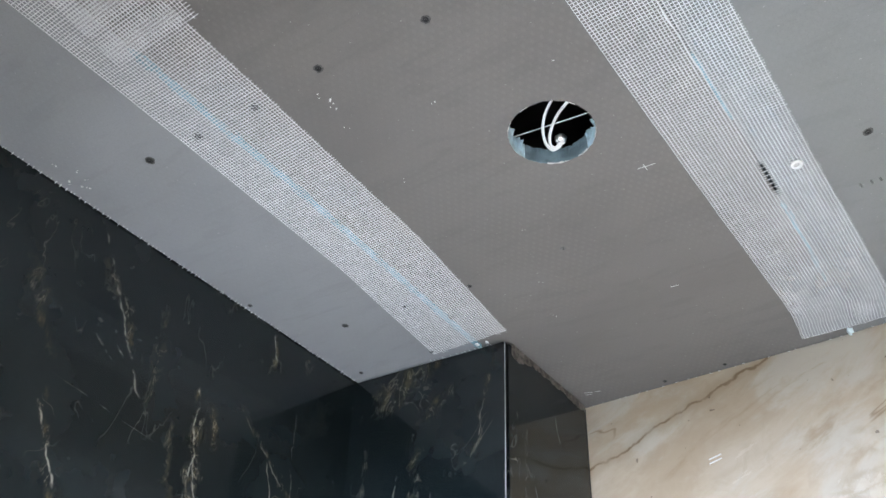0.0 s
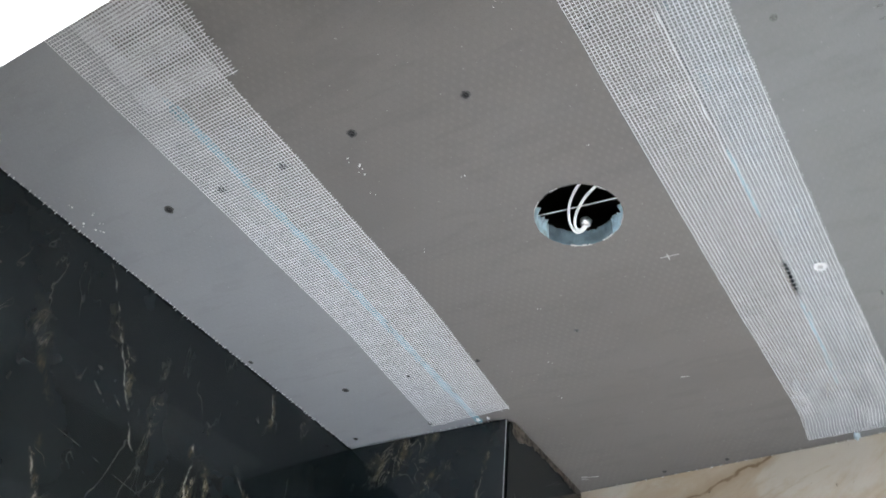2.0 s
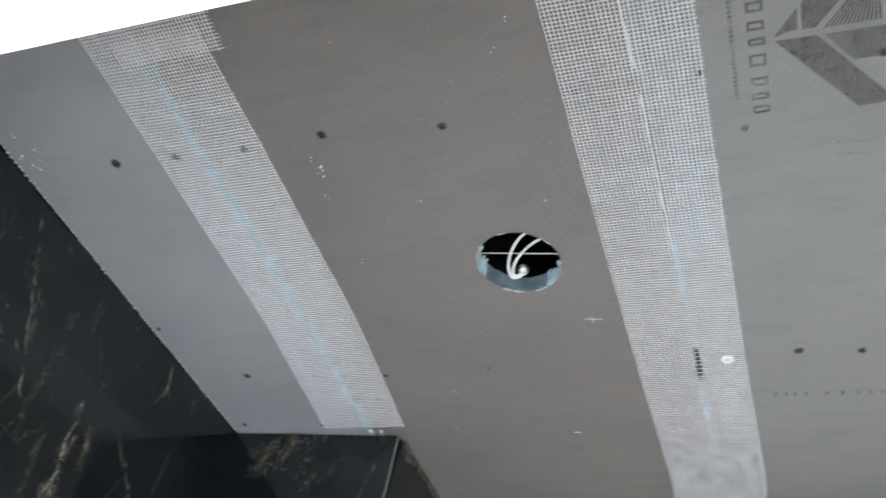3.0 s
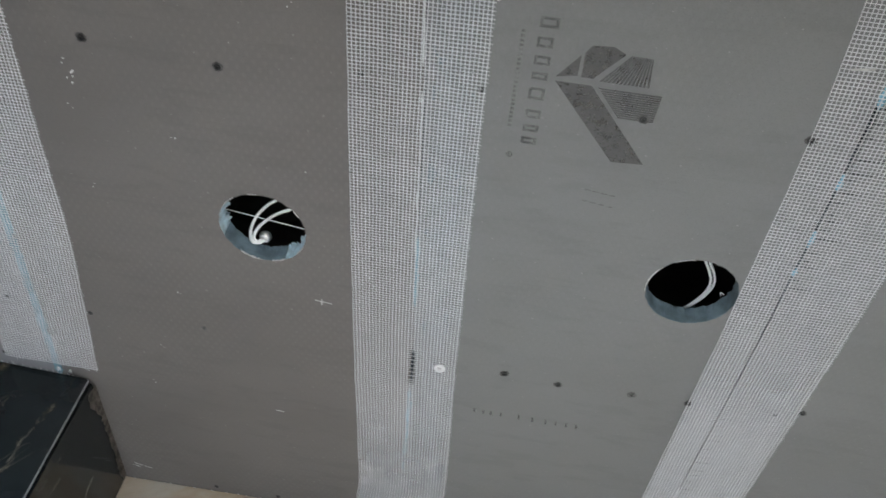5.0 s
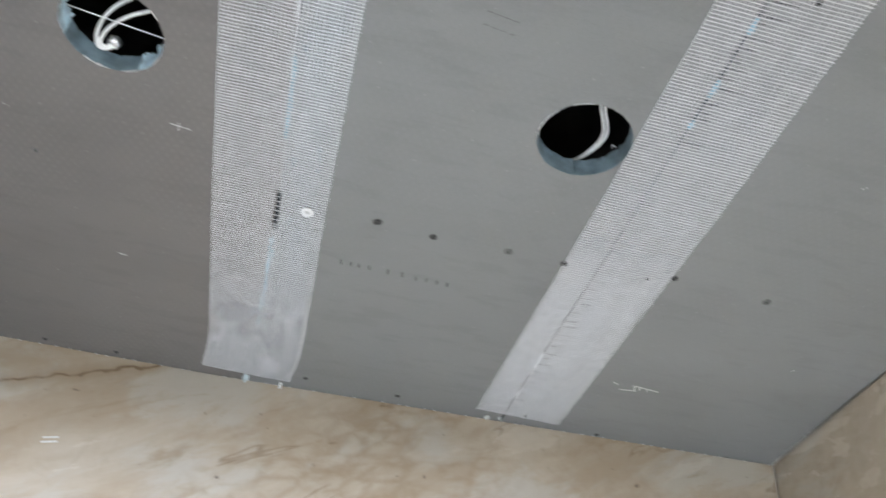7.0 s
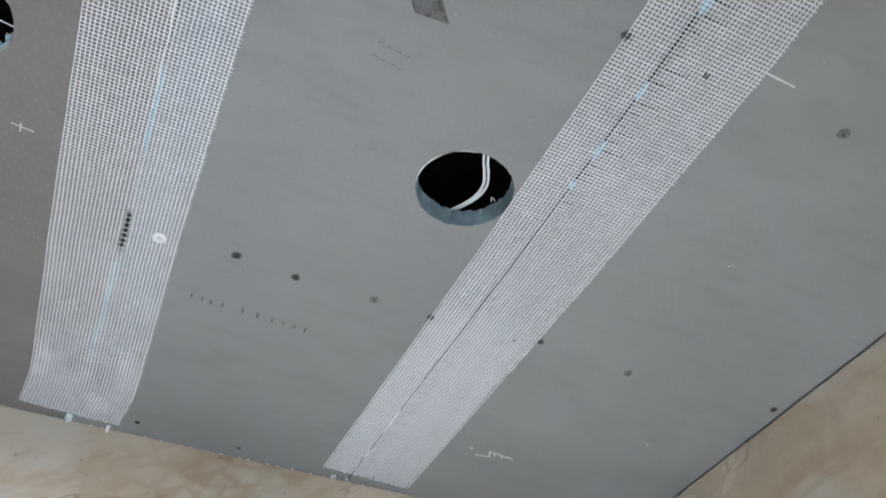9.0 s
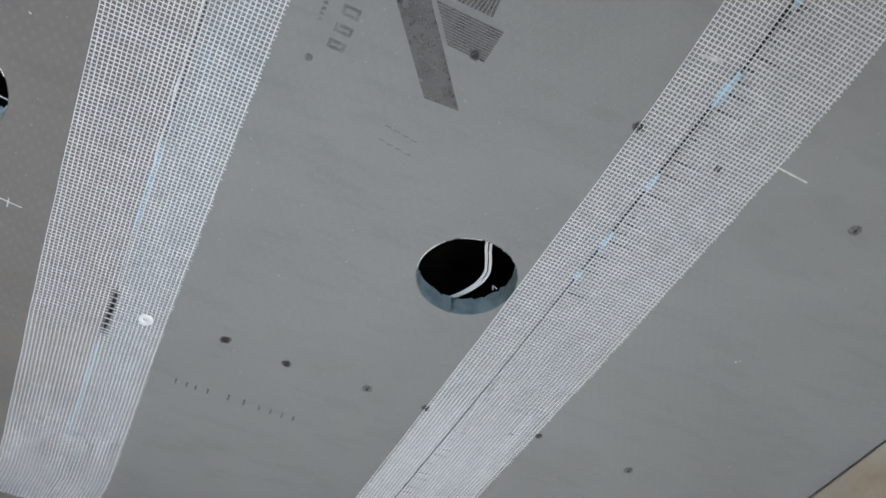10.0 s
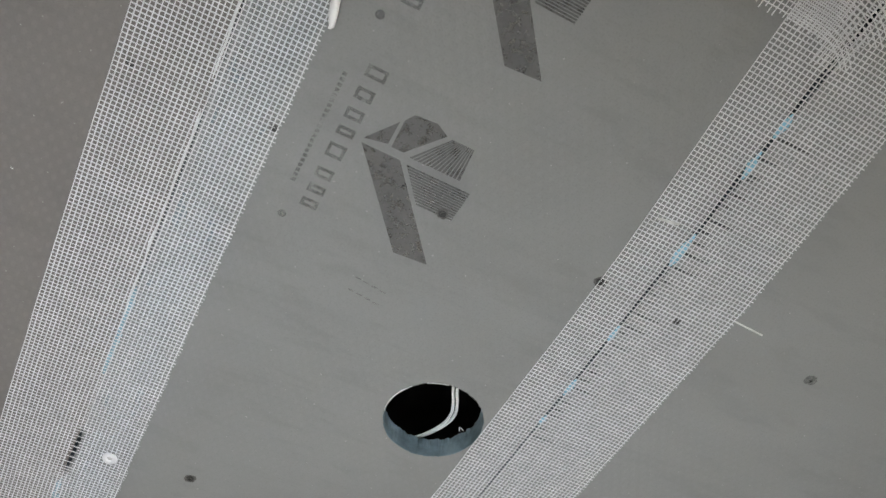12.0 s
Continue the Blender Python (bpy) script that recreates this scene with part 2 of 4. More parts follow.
BLACK_SIDE = black_marble("black_marble_side", 1, ((-0.165, 2.320, -0.160, 2.180, 0.008, 0.25), (-0.060, 2.330, -0.062, 2.295, 0.006, 0.35)),
                           ((-0.075, 2.335, -0.068, 2.300, 0.0018, 0.6), (-0.190, 2.330, -0.176, 2.270, 0.0018, 0.5), (-0.145, 2.225, -0.128, 2.190, 0.0018, 0.5), (0.002, 2.245, -0.006, 2.205, 0.0020, 0.9)))
BEIGE = beige_marble()
PAINT = plain("cream_paint", (0.82, 0.785, 0.68), 0.55, vary=0.03, scale=8, bump=0.15)
PLASTER = plain("white_plaster", (0.72, 0.71, 0.68), 0.8, vary=0.05, scale=6, bump=0.2)
FLOOR = plain("pale_floor_tile", (0.66, 0.65, 0.62), 0.35, vary=0.08, scale=5)
VOID = plain("void_shade", (0.055, 0.048, 0.042), 0.95, vary=0.3, scale=12)
GLASSFIBRE = plain("glass_fibre_thread", (0.73, 0.735, 0.75), 0.45, vary=0.08, scale=60)
FILLER = plain("pale_blue_filler", (0.25, 0.50, 0.62), 0.6, vary=0.25, scale=90, bump=0.8)
PALE_FILLER = plain("blue_white_filler", (0.60, 0.70, 0.73), 0.6, vary=0.2, scale=90, bump=0.8)
DARK_SMUDGE = smear_material("dark_smudge", (0.036, 0.040, 0.044), 0.90, 0.08, 0.52, 110)
WHITE_FILLER = plain("white_filler", (0.80, 0.82, 0.82), 0.6, vary=0.12, scale=90, bump=0.8)
CABLE = plain("white_cable_sheath", (0.88, 0.88, 0.86), 0.4, vary=0.04, scale=60)
STEEL = plain("bright_steel", (0.62, 0.62, 0.62), 0.3, 1.0, vary=0.1, scale=80)
TRIM = plain("pale_metal_trim", (0.42, 0.43, 0.43), 0.5, vary=0.1, scale=80)
SCREW = plain("black_phosphate_screw", (0.035, 0.035, 0.036), 0.5, 0.4, vary=0.3, scale=300, bump=0.5)
DENT = plain("dark_screw_dent", (0.105, 0.102, 0.098), 0.85, vary=0.35, scale=400, bump=0.6)
DUSTY = plain("dusty_grey_screw", (0.15, 0.15, 0.147), 0.8, vary=0.35, scale=400, bump=0.6)
NYLON = plain("white_nylon", (0.85, 0.85, 0.85), 0.4, vary=0.03, scale=60)
GAP_SHADE = plain("gap_shade_blue", (0.012, 0.024, 0.034), 0.8, vary=0.4, scale=60)
SEALANT = plain("black_joint", (0.006, 0.006, 0.006), 0.7, vary=0.2, scale=60)
CHIP = plain("chipped_stone_edge", (0.22, 0.20, 0.175), 0.8, vary=0.5, scale=120, bump=1.0)
FLAKE = plain("white_flake", (0.74, 0.74, 0.72), 0.8, vary=0.1, scale=200)
SCRATCH = plain("pale_scratch", (0.62, 0.62, 0.60), 0.8, vary=0.15, scale=200)
BLUE_SMEAR = smear_material("blue_smear", (0.44, 0.53, 0.58), 0.42, 0.15, 0.70)
# three see-through pale tones that whiten the tapes like haze
PALE_HAZE = smear_material("pale_haze", (0.60, 0.62, 0.645), 0.34, 0.10, 0.60, 14)
PALE_HAZE_END = smear_material("pale_haze_tape_end", (0.60, 0.62, 0.645), 0.62, 0.10, 0.55, 18, (-0.20, -0.04))
PALE_HAZE_LONG = smear_material("pale_haze_long", (0.57, 0.59, 0.615), 0.74, -0.05, 0.50, 14, (-0.50, -0.22))
SEAM_STREAK = smear_material("blue_seam_streak", (0.32, 0.58, 0.68), 0.80, 0.15, 0.60, 90)
STREAK = smear_material("blue_filler_streak", (0.36, 0.60, 0.70), 0.92, 0.22, 0.62, 70)
INK = ink_material()
FAINT_INK = smear_material("faint_ink", (0.10, 0.11, 0.12), 0.21, 0.25, 0.6, 150)


# ---- mesh helpers ----
def mesh_object(name, bm, *materials, parent=None, smooth=False):
    bmesh.ops.recalc_face_normals(bm, faces=bm.faces)
    data = bpy.data.meshes.new(name)
    bm.to_mesh(data)
    bm.free()
    for m in materials:
        data.materials.append(m)
    if smooth:
        for p in data.polygons:
            p.use_smooth = True
    ob = new(name, data)
    ob.parent = parent
    return ob


def part(name, bm, material, parent, label="", smooth=False):
    ob = mesh_object(name, bm, material, parent=parent, smooth=smooth)
    return tagged(ob, label)


def prism(bm, points, z0, z1, index=0):
    low = [bm.verts.new((x, y, z0)) for x, y in points]
    top = [bm.verts.new((x, y, z1)) for x, y in points]
    faces = [bm.faces.new(low[::-1]), bm.faces.new(top)]
    for i in range(len(points)):
        j = (i + 1) % len(points)
        faces.append(bm.faces.new((low[i], low[j], top[j], top[i])))
    for f in faces:
        f.material_index = index
    return faces


def box(bm, x0, x1, y0, y1, z0, z1, index=0):
    return prism(bm, ((x0, y0), (x1, y0), (x1, y1), (x0, y1)), z0, z1, index)


def tube(bm, points, radius, sides=10, steps=6):
    """A round cord through the points, smoothed as a Catmull-Rom line."""
    pts = [Vector(p) for p in points]
    line = []
    for i in range(len(pts) - 1):
        a, b, c, d = pts[max(i - 1, 0)], pts[i], pts[i + 1], pts[min(i + 2, len(pts) - 1)]
        for k in range(steps):
            t = k / steps
            line.append(0.5 * ((2 * b) + (c - a) * t + (2 * a - 5 * b + 4 * c - d) * t * t + (3 * b - a - 3 * c + d) * t ** 3))
    line.append(pts[-1])
    rings, side = [], None
    for i, p in enumerate(line):
        way = (line[min(i + 1, len(line) - 1)] - line[max(i - 1, 0)]).normalized()
        if side is None:
            side = way.orthogonal().normalized()
        side = (side - way * side.dot(way)).normalized()
        up = way.cross(side)
        rings.append([bm.verts.new(p + radius * (math.cos(a) * side + math.sin(a) * up)) for a in np.linspace(0, 2 * math.pi, sides, endpoint=False)])
    for r, s in zip(rings, rings[1:]):
        for i in range(sides):
            bm.faces.new((r[i], r[(i + 1) % sides], s[(i + 1) % sides], s[i]))
    bm.faces.new(rings[0][::-1])
    bm.faces.new(rings[-1])


def disc_profile(bm, centre, profile, sides=20, rough=0.0, seed=0):
    """Turns a profile of (radius, height) round the vertical axis through centre."""
    cx, cy, cz = centre
    rng = random.Random(seed)
    bumps = [1 + rng.uniform(-rough, rough) for _ in range(sides)]
    rings = []
    for r, h in profile:
        if r <= 0:
            rings.append([bm.verts.new((cx, cy, cz + h))])
        else:
            rings.append([bm.verts.new((cx + r * b * math.cos(2 * math.pi * i / sides), cy + r * b * math.sin(2 * math.pi * i / sides), cz + h)) for i, b in enumerate(bumps)])
    for a, b in zip(rings, rings[1:]):
        for i in range(sides):
            j = (i + 1) % sides
            if len(a) == 1:
                bm.faces.new((a[0], b[i], b[j]))
            elif len(b) == 1:
                bm.faces.new((a[i], b[0], a[j]))
            else:
                bm.faces.new((a[i], b[i], b[j], a[j]))


def at_line(table, y):
    """The value at y of a table of (y, value), straight between its rows."""
    ys, vs = zip(*table)
    return float(np.interp(y, ys, vs))


# ---- the shower room: walls, floor, pillar ----
WEST_X, EAST_X = -0.004, 1.400


def north_y(x):
    return float(np.interp(x, (0.2, 0.62, 1.4), (0.030, 0.021, -0.026)))


bm = bmesh.new()
box(bm, WEST_X - 0.12, WEST_X - 0.012, SOUTH - 0.14, 0.20, 0, 2.75)
wall_west = tagged(mesh_object("wall_west", bm, PLASTER), "plastered wall clad with polished black marble", "wall", kind="structure")
bm = bmesh.new()
box(bm, WEST_X - 0.0115, WEST_X, SOUTH, -0.2, 0, H + 0.018)
part("marble_panel", bm, BLACK_WALL, wall_west, "polished black marble with gold and white veins")

bm = bmesh.new()
prism(bm, ((WEST_X - 0.12, 0.20), (EAST_X + 0.12, 0.14), (EAST_X + 0.12, north_y(1.4) + 0.012), (0.62, north_y(0.62) + 0.012), (0.2, north_y(0.2) + 0.012), (WEST_X - 0.012, north_y(0.2) + 0.012)), 0, 2.75)
wall_north = tagged(mesh_object("wall_north", bm, PLASTER), "plastered wall clad with beige veined marble", "wall", kind="structure")
for x0, x1 in ((0.2, 0.62), (0.62, EAST_X)):
    bm = bmesh.new()
    prism(bm, ((x0, north_y(x0)), (x1, north_y(x1)), (x1, north_y(x1) + 0.0115), (x0, north_y(x0) + 0.0115)), 0, H - 0.0008)
    part("marble_panel", bm, BEIGE, wall_north, "beige marble with brown veins")

bm = bmesh.new()
box(bm, EAST_X + 0.012, EAST_X + 0.12, SOUTH - 0.14, north_y(EAST_X), 0, 2.75)
wall_east = tagged(mesh_object("wall_east", bm, PLASTER), "plastered wall clad with beige brown marble", "wall", kind="structure")
bm = bmesh.new()
box(bm, EAST_X, EAST_X + 0.0115, SOUTH, north_y(EAST_X) - 0.0015, 0, H - 0.001)
part("marble_panel", bm, BEIGE, wall_east, "beige brown marble")

# doorway wall with its head at door height
bm = bmesh.new()
box(bm, -1.3, 0.06, SOUTH - 0.14, SOUTH, 0, 2.75)
box(bm, 1.34, 2.7, SOUTH - 0.14, SOUTH, 0, 2.75)
box(bm, 0.06, 1.34, SOUTH - 0.14, SOUTH, 2.012, 2.75)
wall_south = tagged(mesh_object("wall_south", bm, PAINT), "cream painted wall with an open doorway", "wall", kind="structure")

bm = bmesh.new()
box(bm, -1.3, 2.7, -3.6, 0.2, -0.1, 0)
tagged(mesh_object("floor", bm, FLOOR), "pale beige floor", "floor", kind="structure")

# unseen, assumed room behind the doorway, plain; its window lets the added lamp in
bm = bmesh.new()
box(bm, -1.4, -1.3, -3.6, SOUTH, 0, 2.75)
tagged(mesh_object("wall_hall_west", bm, PAINT), "unseen assumed plain cream painted wall", "wall", kind="structure")
bm = bmesh.new()
box(bm, 2.7, 2.8, -3.6, SOUTH, 0, 2.75)
tagged(mesh_object("wall_hall_east", bm, PAINT), "unseen assumed plain cream painted wall", "wall", kind="structure")
bm = bmesh.new()
box(bm, -1.4, -0.05, -3.7, -3.6, 0, 2.75)
box(bm, 2.35, 2.8, -3.7, -3.6, 0, 2.75)
box(bm, -0.05, 2.35, -3.7, -3.6, 0, 0.15)
box(bm, -0.05, 2.35, -3.7, -3.6, 2.25, 2.75)
tagged(mesh_object("wall_hall_south", bm, PAINT), "unseen assumed cream wall with a large window opening", "wall", kind="structure")
bm = bmesh.new()
box(bm, -1.4, 2.8, -3.7, SOUTH - 0.14, 2.55, 2.75)
tagged(mesh_object("ceiling_hall", bm, PLASTER), "unseen assumed plain white ceiling", "ceiling", kind="structure")
# unseen slab added over the boards; its dark colour paints the void's shade
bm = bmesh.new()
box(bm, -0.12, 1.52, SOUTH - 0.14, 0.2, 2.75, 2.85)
tagged(mesh_object("void_cover", bm, VOID), "assumed slab above the ceiling boards, coloured as void shade", "ceiling", kind="structure")

# black marble pillar in the corner
pillar = tagged(new("pillar"), "boxed corner pillar clad in polished black marble", "pillar")
bm = bmesh.new()
prism(bm, ((0.0, -0.204), (0.240, -0.190), (0.240, 0.10), (0.0, 0.10)), 0, H - 0.004)
part("core", bm, SEALANT, pillar)
bm = bmesh.new()
prism(bm, ((-0.0025, -0.2205), (0.2512, -0.2062), (0.2512, -0.1942), (-0.0025, -0.2085)), 0, H - 0.003)
part("front_panel", bm, BLACK_FRONT, pillar, "black marble panel with golden veins")
bm = bmesh.new()
prism(bm, ((0.2425, -0.1935), (0.2555, -0.2030), (0.2555, 0.0215), (0.2425, 0.0215)), 0, H - 0.006)
part("side_panel", bm, BLACK_SIDE, pillar, "black marble panel with a chipped top edge")
bm = bmesh.new()
box(bm, 0.2514, 0.2522, -0.2073, -0.2060, 0, H - 0.004)
part("corner_trim", bm, TRIM, pillar, "thin bright metal corner trim")
bm = bmesh.new()
box(bm, 0.241, 0.2535, 0.0217, 0.034, 0, H - 0.003)
part("joint", bm, SEALANT, pillar, "dark open joint beside the beige wall")
# chipped edge along the top of the side panel
bm = bmesh.new()
rng = random.Random(5)
lower, upper = [], []
for i in range(49):
    y = -0.196 + 0.216 * i / 48
    depth = 0.003 + 0.013 * max(0.0, math.sin(i * 0.16 + 0.9)) ** 2 * (1 - i / 60) + rng.uniform(0, 0.004)
    lower.append(bm.verts.new((0.2560, y, H - 0.006 - depth)))
    upper.append(bm.verts.new((0.2562 + rng.uniform(0, 0.0008), y, H - 0.0020)))
for i in range(48):
    bm.faces.new((lower[i], lower[i + 1], upper[i + 1], upper[i]))
bmesh.ops.solidify(bm, geom=bm.faces[:], thickness=0.0012)
part("chipped_edge", bm, CHIP, pillar, "rough chipped pale stone edge")

# ---- ceiling boards, one mesh ----
HOLES = {2: (0.500, -0.5180, 0.0445), 3: (0.928, -0.5215, 0.0440)}
SEAM_1 = [(-1.04, 0.2225), (-0.6, 0.2212), (-0.4, 0.2160), (-0.2, 0.2115), (0.1, 0.2100)]
SEAM_2 = [(-1.04, 0.6515), (-0.80, 0.6522), (-0.68, 0.6555), (-0.55, 0.6575), (-0.40, 0.6595), (-0.35, 0.6610), (-0.30, 0.6605), (-0.20, 0.6600), (0.0, 0.6545), (0.1, 0.6540)]
SEAM_3 = [(-1.04, 1.0100), (-0.7, 1.0115), (-0.45, 1.0100), (-0.2, 1.0050), (0.1, 1.0020)]
GAP_2 = [(-1.04, 0.0010), (-0.76, 0.0010), (-0.72, 0.0005), (-0.60, 0.0005), (-0.54, 0.0003), (-0.367, 0.0003), (-0.355, 0.0017), (-0.317, 0.0016), (-0.301, 0.0003), (0.1, 0.0003)]

GAP_3 = [(-1.04, 0.0028), (-0.62, 0.0024), (-0.56, 0.0014), (-0.30, 0.0010), (-0.12, 0.0016), (0.1, 0.0014)]


def board(bm, left, right, y0, y1, hole, index, torn=()):
    """A sheet between two edge lines x(y), with a ragged round cut-out if hole is given; torn: spans of angle where the core is ripped pale."""

    def ripped(a):
        return any(p < math.degrees(a) % 360 < q for p, q in torn)

    ys = np.linspace(y0, y1, 150)
    outline = [(left(y), y) for y in ys] + [(right(y), y) for y in ys[::-1]]
    if not hole:
        prism(bm, outline, H, H + THICK, index)
        return
    cx, cy, r = hole
    rng = random.Random(int(cx * 1000))
    dense = []
    for i, p in enumerate(outline):
        q = outline[(i + 1) % len(outline)]
        count = max(1, int(math.dist(p, q) / 0.006))
        dense += [(p[0] + (q[0] - p[0]) * k / count, p[1] + (q[1] - p[1]) * k / count) for k in range(count)]
    loops = []
    for z, rough, flare in ((H, 0.0005, 1.0), (H + 0.002, 0.0002, 0.992), (H + THICK * 0.6, 0.0004, 0.985), (H + THICK, 0.0011, 0.978)):
        ring, smooth = [], rough
        for x, y in dense:
            rough = smooth
            a = math.atan2(y - cy, x - cx)
            if ripped(a) and z > H + 0.004:
                rough = 0.0036 if z > H + 0.019 else 0.0016
            wob = noise.noise(Vector((8 * math.cos(a) + cx * 9, 8 * math.sin(a), z * 40))) * rough * 1.6 + rng.uniform(-rough, rough) * 0.7
            ring.append(bm.verts.new((cx + (r * flare + wob) * math.cos(a), cy + (r * flare + wob) * math.sin(a), z)))
        loops.append(ring)
    low = [bm.verts.new((x, y, H)) for x, y in dense]
    top = [bm.verts.new((x, y, H + THICK)) for x, y in dense]
    count = len(dense)
    for i in range(count):
        j = (i + 1) % count
        bm.faces.new((low[i], low[j], loops[0][j], loops[0][i])).material_index = index
        bm.faces.new((top[i], top[j], loops[-1][j], loops[-1][i])).material_index = index
        bm.faces.new((low[i], low[j], top[j], top[i])).material_index = index
        for a, b in zip(loops, loops[1:]):
            angle = math.atan2(dense[i][1] - cy, dense[i][0] - cx)
            bm.faces.new((a[i], a[j], b[j], b[i])).material_index = 5 if ripped(angle) else 3


bm = bmesh.new()
NORTH = 0.034
board(bm, lambda y: WEST_X + 0.0022 + 0.0012 * noise.noise(Vector((y * 60, 0, 0))), lambda y: at_line(SEAM_1, y) - 0.0014, SOUTH + 0.001, NORTH, None, 0)
board(bm, lambda y: at_line(SEAM_1, y) + 0.0014, lambda y: at_line(SEAM_2, y) - at_line(GAP_2, y), SOUTH + 0.001, NORTH, HOLES[2], 1, ((18, 62), (158, 212)))
board(bm, lambda y: at_line(SEAM_2, y) + at_line(GAP_2, y), lambda y: at_line(SEAM_3, y) - at_line(GAP_3, y), SOUTH + 0.001, 0.02, HOLES[3], 2)
board(bm, lambda y: at_line(SEAM_3, y) + at_line(GAP_3, y), lambda y: EAST_X - 0.002 + 0.001 * noise.noise(Vector((y * 50, 3, 0))), SOUTH + 0.001, 0.008, None, 4)
ceiling = tagged(mesh_object("ceiling", bm, COOL_LIFTED, WARM, MID, FOAM, MID_LIFTED, FOAM_PALE), "grey cement-faced ceiling boards with taped joints and round cut-outs", "ceiling", kind="structure")
# battens above the boards, in the same dark void colour
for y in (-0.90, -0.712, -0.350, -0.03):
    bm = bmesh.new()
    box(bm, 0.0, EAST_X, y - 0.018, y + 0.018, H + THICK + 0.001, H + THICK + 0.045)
    tagged(mesh_object("batten", bm, VOID), "timber batten above the ceiling boards, coloured as void shade", "batten", "ceiling battens")

# ---- glass-fibre joint tape: every thread is laid ----
PITCH = 0.00360


def thread(bm, points, width, thick):
    """A flat thread through points on the board's underside; its sides face down and outward."""
    rows = []
    for i, p in enumerate(points):
        q, s = points[max(i - 1, 0)], points[min(i + 1, len(points) - 1)]
        dx, dy = s[0] - q[0], s[1] - q[1]
        size = math.hypot(dx, dy) or 1
        nx, ny = -dy / size * width / 2, dx / size * width / 2
        x, y, z = p
        rows.append([bm.verts.new(v) for v in ((x - nx, y - ny, z), (x - 0.5 * nx, y - 0.5 * ny, z - thick), (x + 0.5 * nx, y + 0.5 * ny, z - thick), (x + nx, y + ny, z))])
    for a, b in zip(rows, rows[1:]):
        for k in range(3):
            bm.faces.new((a[k], a[k + 1], b[k + 1], b[k]))


def fibre_tape(name, label, centre, y0, y1, threads, seed, fringe=(0.0002, 0.003), lift=0.0003, sag=0.0, wave_end=0.0, slot=None):
    """centre(y): the x of the tape's middle. The cross threads stand out at the right edge as a cut fringe."""
    rng = random.Random(seed)
    tape = tagged(new(name), label, "joint tape", "ceiling joint tapes")
    tape.location = (centre((y0 + y1) / 2), (y0 + y1) / 2, H)
    ox, oy, oz = tape.location
    half = (threads - 1) / 2 * PITCH

    def spot(u, y, extra=0.0):
        near = max(0.0, 1 - (y1 - y) / 0.13)
        bend = wave_end * near * (noise.noise(Vector((u * 70, y * 35, seed))) + 0.5 * noise.noise(Vector((u * 150, y * 90, seed))))
        wob = 0.00045 * noise.noise(Vector((u * 90, y * 22, seed + 7))) + 0.0008 * noise.noise(Vector((0.3, y * 9, seed)))
        down = lift + extra + sag * max(0.0, noise.noise(Vector((u * 30, y * 18, seed + 3))))
        return (centre(y) + u + wob + bend - ox, y + 0.5 * bend + 0.0009 * noise.noise(Vector((u * 25, y * 14, seed + 11))) - oy, H - down - oz)

    bm = bmesh.new()
    for i in range(threads):
        u = -half + i * PITCH
        ends = y0 + rng.uniform(0, 0.004), y1 - rng.uniform(0, 0.005)
        ys = np.linspace(*ends, max(8, int((y1 - y0) / 0.012)))
        width = rng.uniform(0.00075, 0.00105)
        runs = [ys]
        if slot and abs(centre(sum(slot[1:]) / 2) + u - slot[0]) < 0.0030:
            runs = [ys[ys < slot[1]], ys[ys > slot[2]]]
        for run in runs:
            thread(bm, [spot(u, y, 0.00035) for y in run], width, 0.00035)
    part("lengthwise_threads", bm, GLASSFIBRE, tape)
    bm = bmesh.new()
    count = int((y1 - y0) / PITCH)
    for k in range(count):
        y = y0 + (k + 0.5) * PITCH
        us = np.linspace(-half - rng.uniform(0, fringe[0]), half + rng.uniform(0.4, 1.0) * fringe[1], 48 if slot else 20)
        width = rng.uniform(0.00075, 0.00105)
        runs = [us]
        if slot and slot[1] < y < slot[2] and k % 2:
            runs = [us[centre(y) + us < slot[0] - 0.0018], us[centre(y) + us > slot[0] + 0.0018]]
        for run in runs:
            thread(bm, [spot(u, y) for u in run], width, 0.0003)
    part("cross_threads", bm, GLASSFIBRE, tape)
    return tape


TAPE_1 = [(-1.04, 0.2325), (-0.80, 0.2305), (-0.60, 0.2275), (-0.45, 0.2245), (-0.35, 0.2160), (-0.22, 0.2050)]
TAPE_2 = [(-1.04, 0.6440), (-0.80, 0.6455), (-0.50, 0.6490), (-0.30, 0.6525), (-0.10, 0.6580), (-0.06, 0.6578), (0.02, 0.6500)]
TAPE_3 = [(-1.04, 1.0165), (-0.94, 1.0200), (-0.74, 1.0297), (-0.45, 1.0300), (-0.02, 1.0215), (0.02, 1.0205)]
fibre_tape("joint_tape", "white glass-fibre mesh tape over the joint beside the black marble", lambda y: at_line(TAPE_1, y), SOUTH + 0.02, -0.222, 34, 1)
fibre_tape("joint_tape", "white glass-fibre mesh tape between two cut-outs, rippled end", lambda y: at_line(TAPE_2, y), SOUTH + 0.01, 0.004, 33, 2, wave_end=0.0025, sag=0.0012, slot=(0.6610, -0.361, -0.310))
fibre_tape("joint_tape", "white glass-fibre mesh tape close beside a round cut-out", lambda y: at_line(TAPE_3, y), SOUTH + 0.01, -0.020, 33, 3)
fibre_tape("joint_tape", "short overlapping piece of mesh tape with torn edge", lambda y: 0.2520 - 0.10 * (y + 0.84), SOUTH + 0.012, -0.818, 30, 4, fringe=(0.001, 0.006), lift=0.0013)


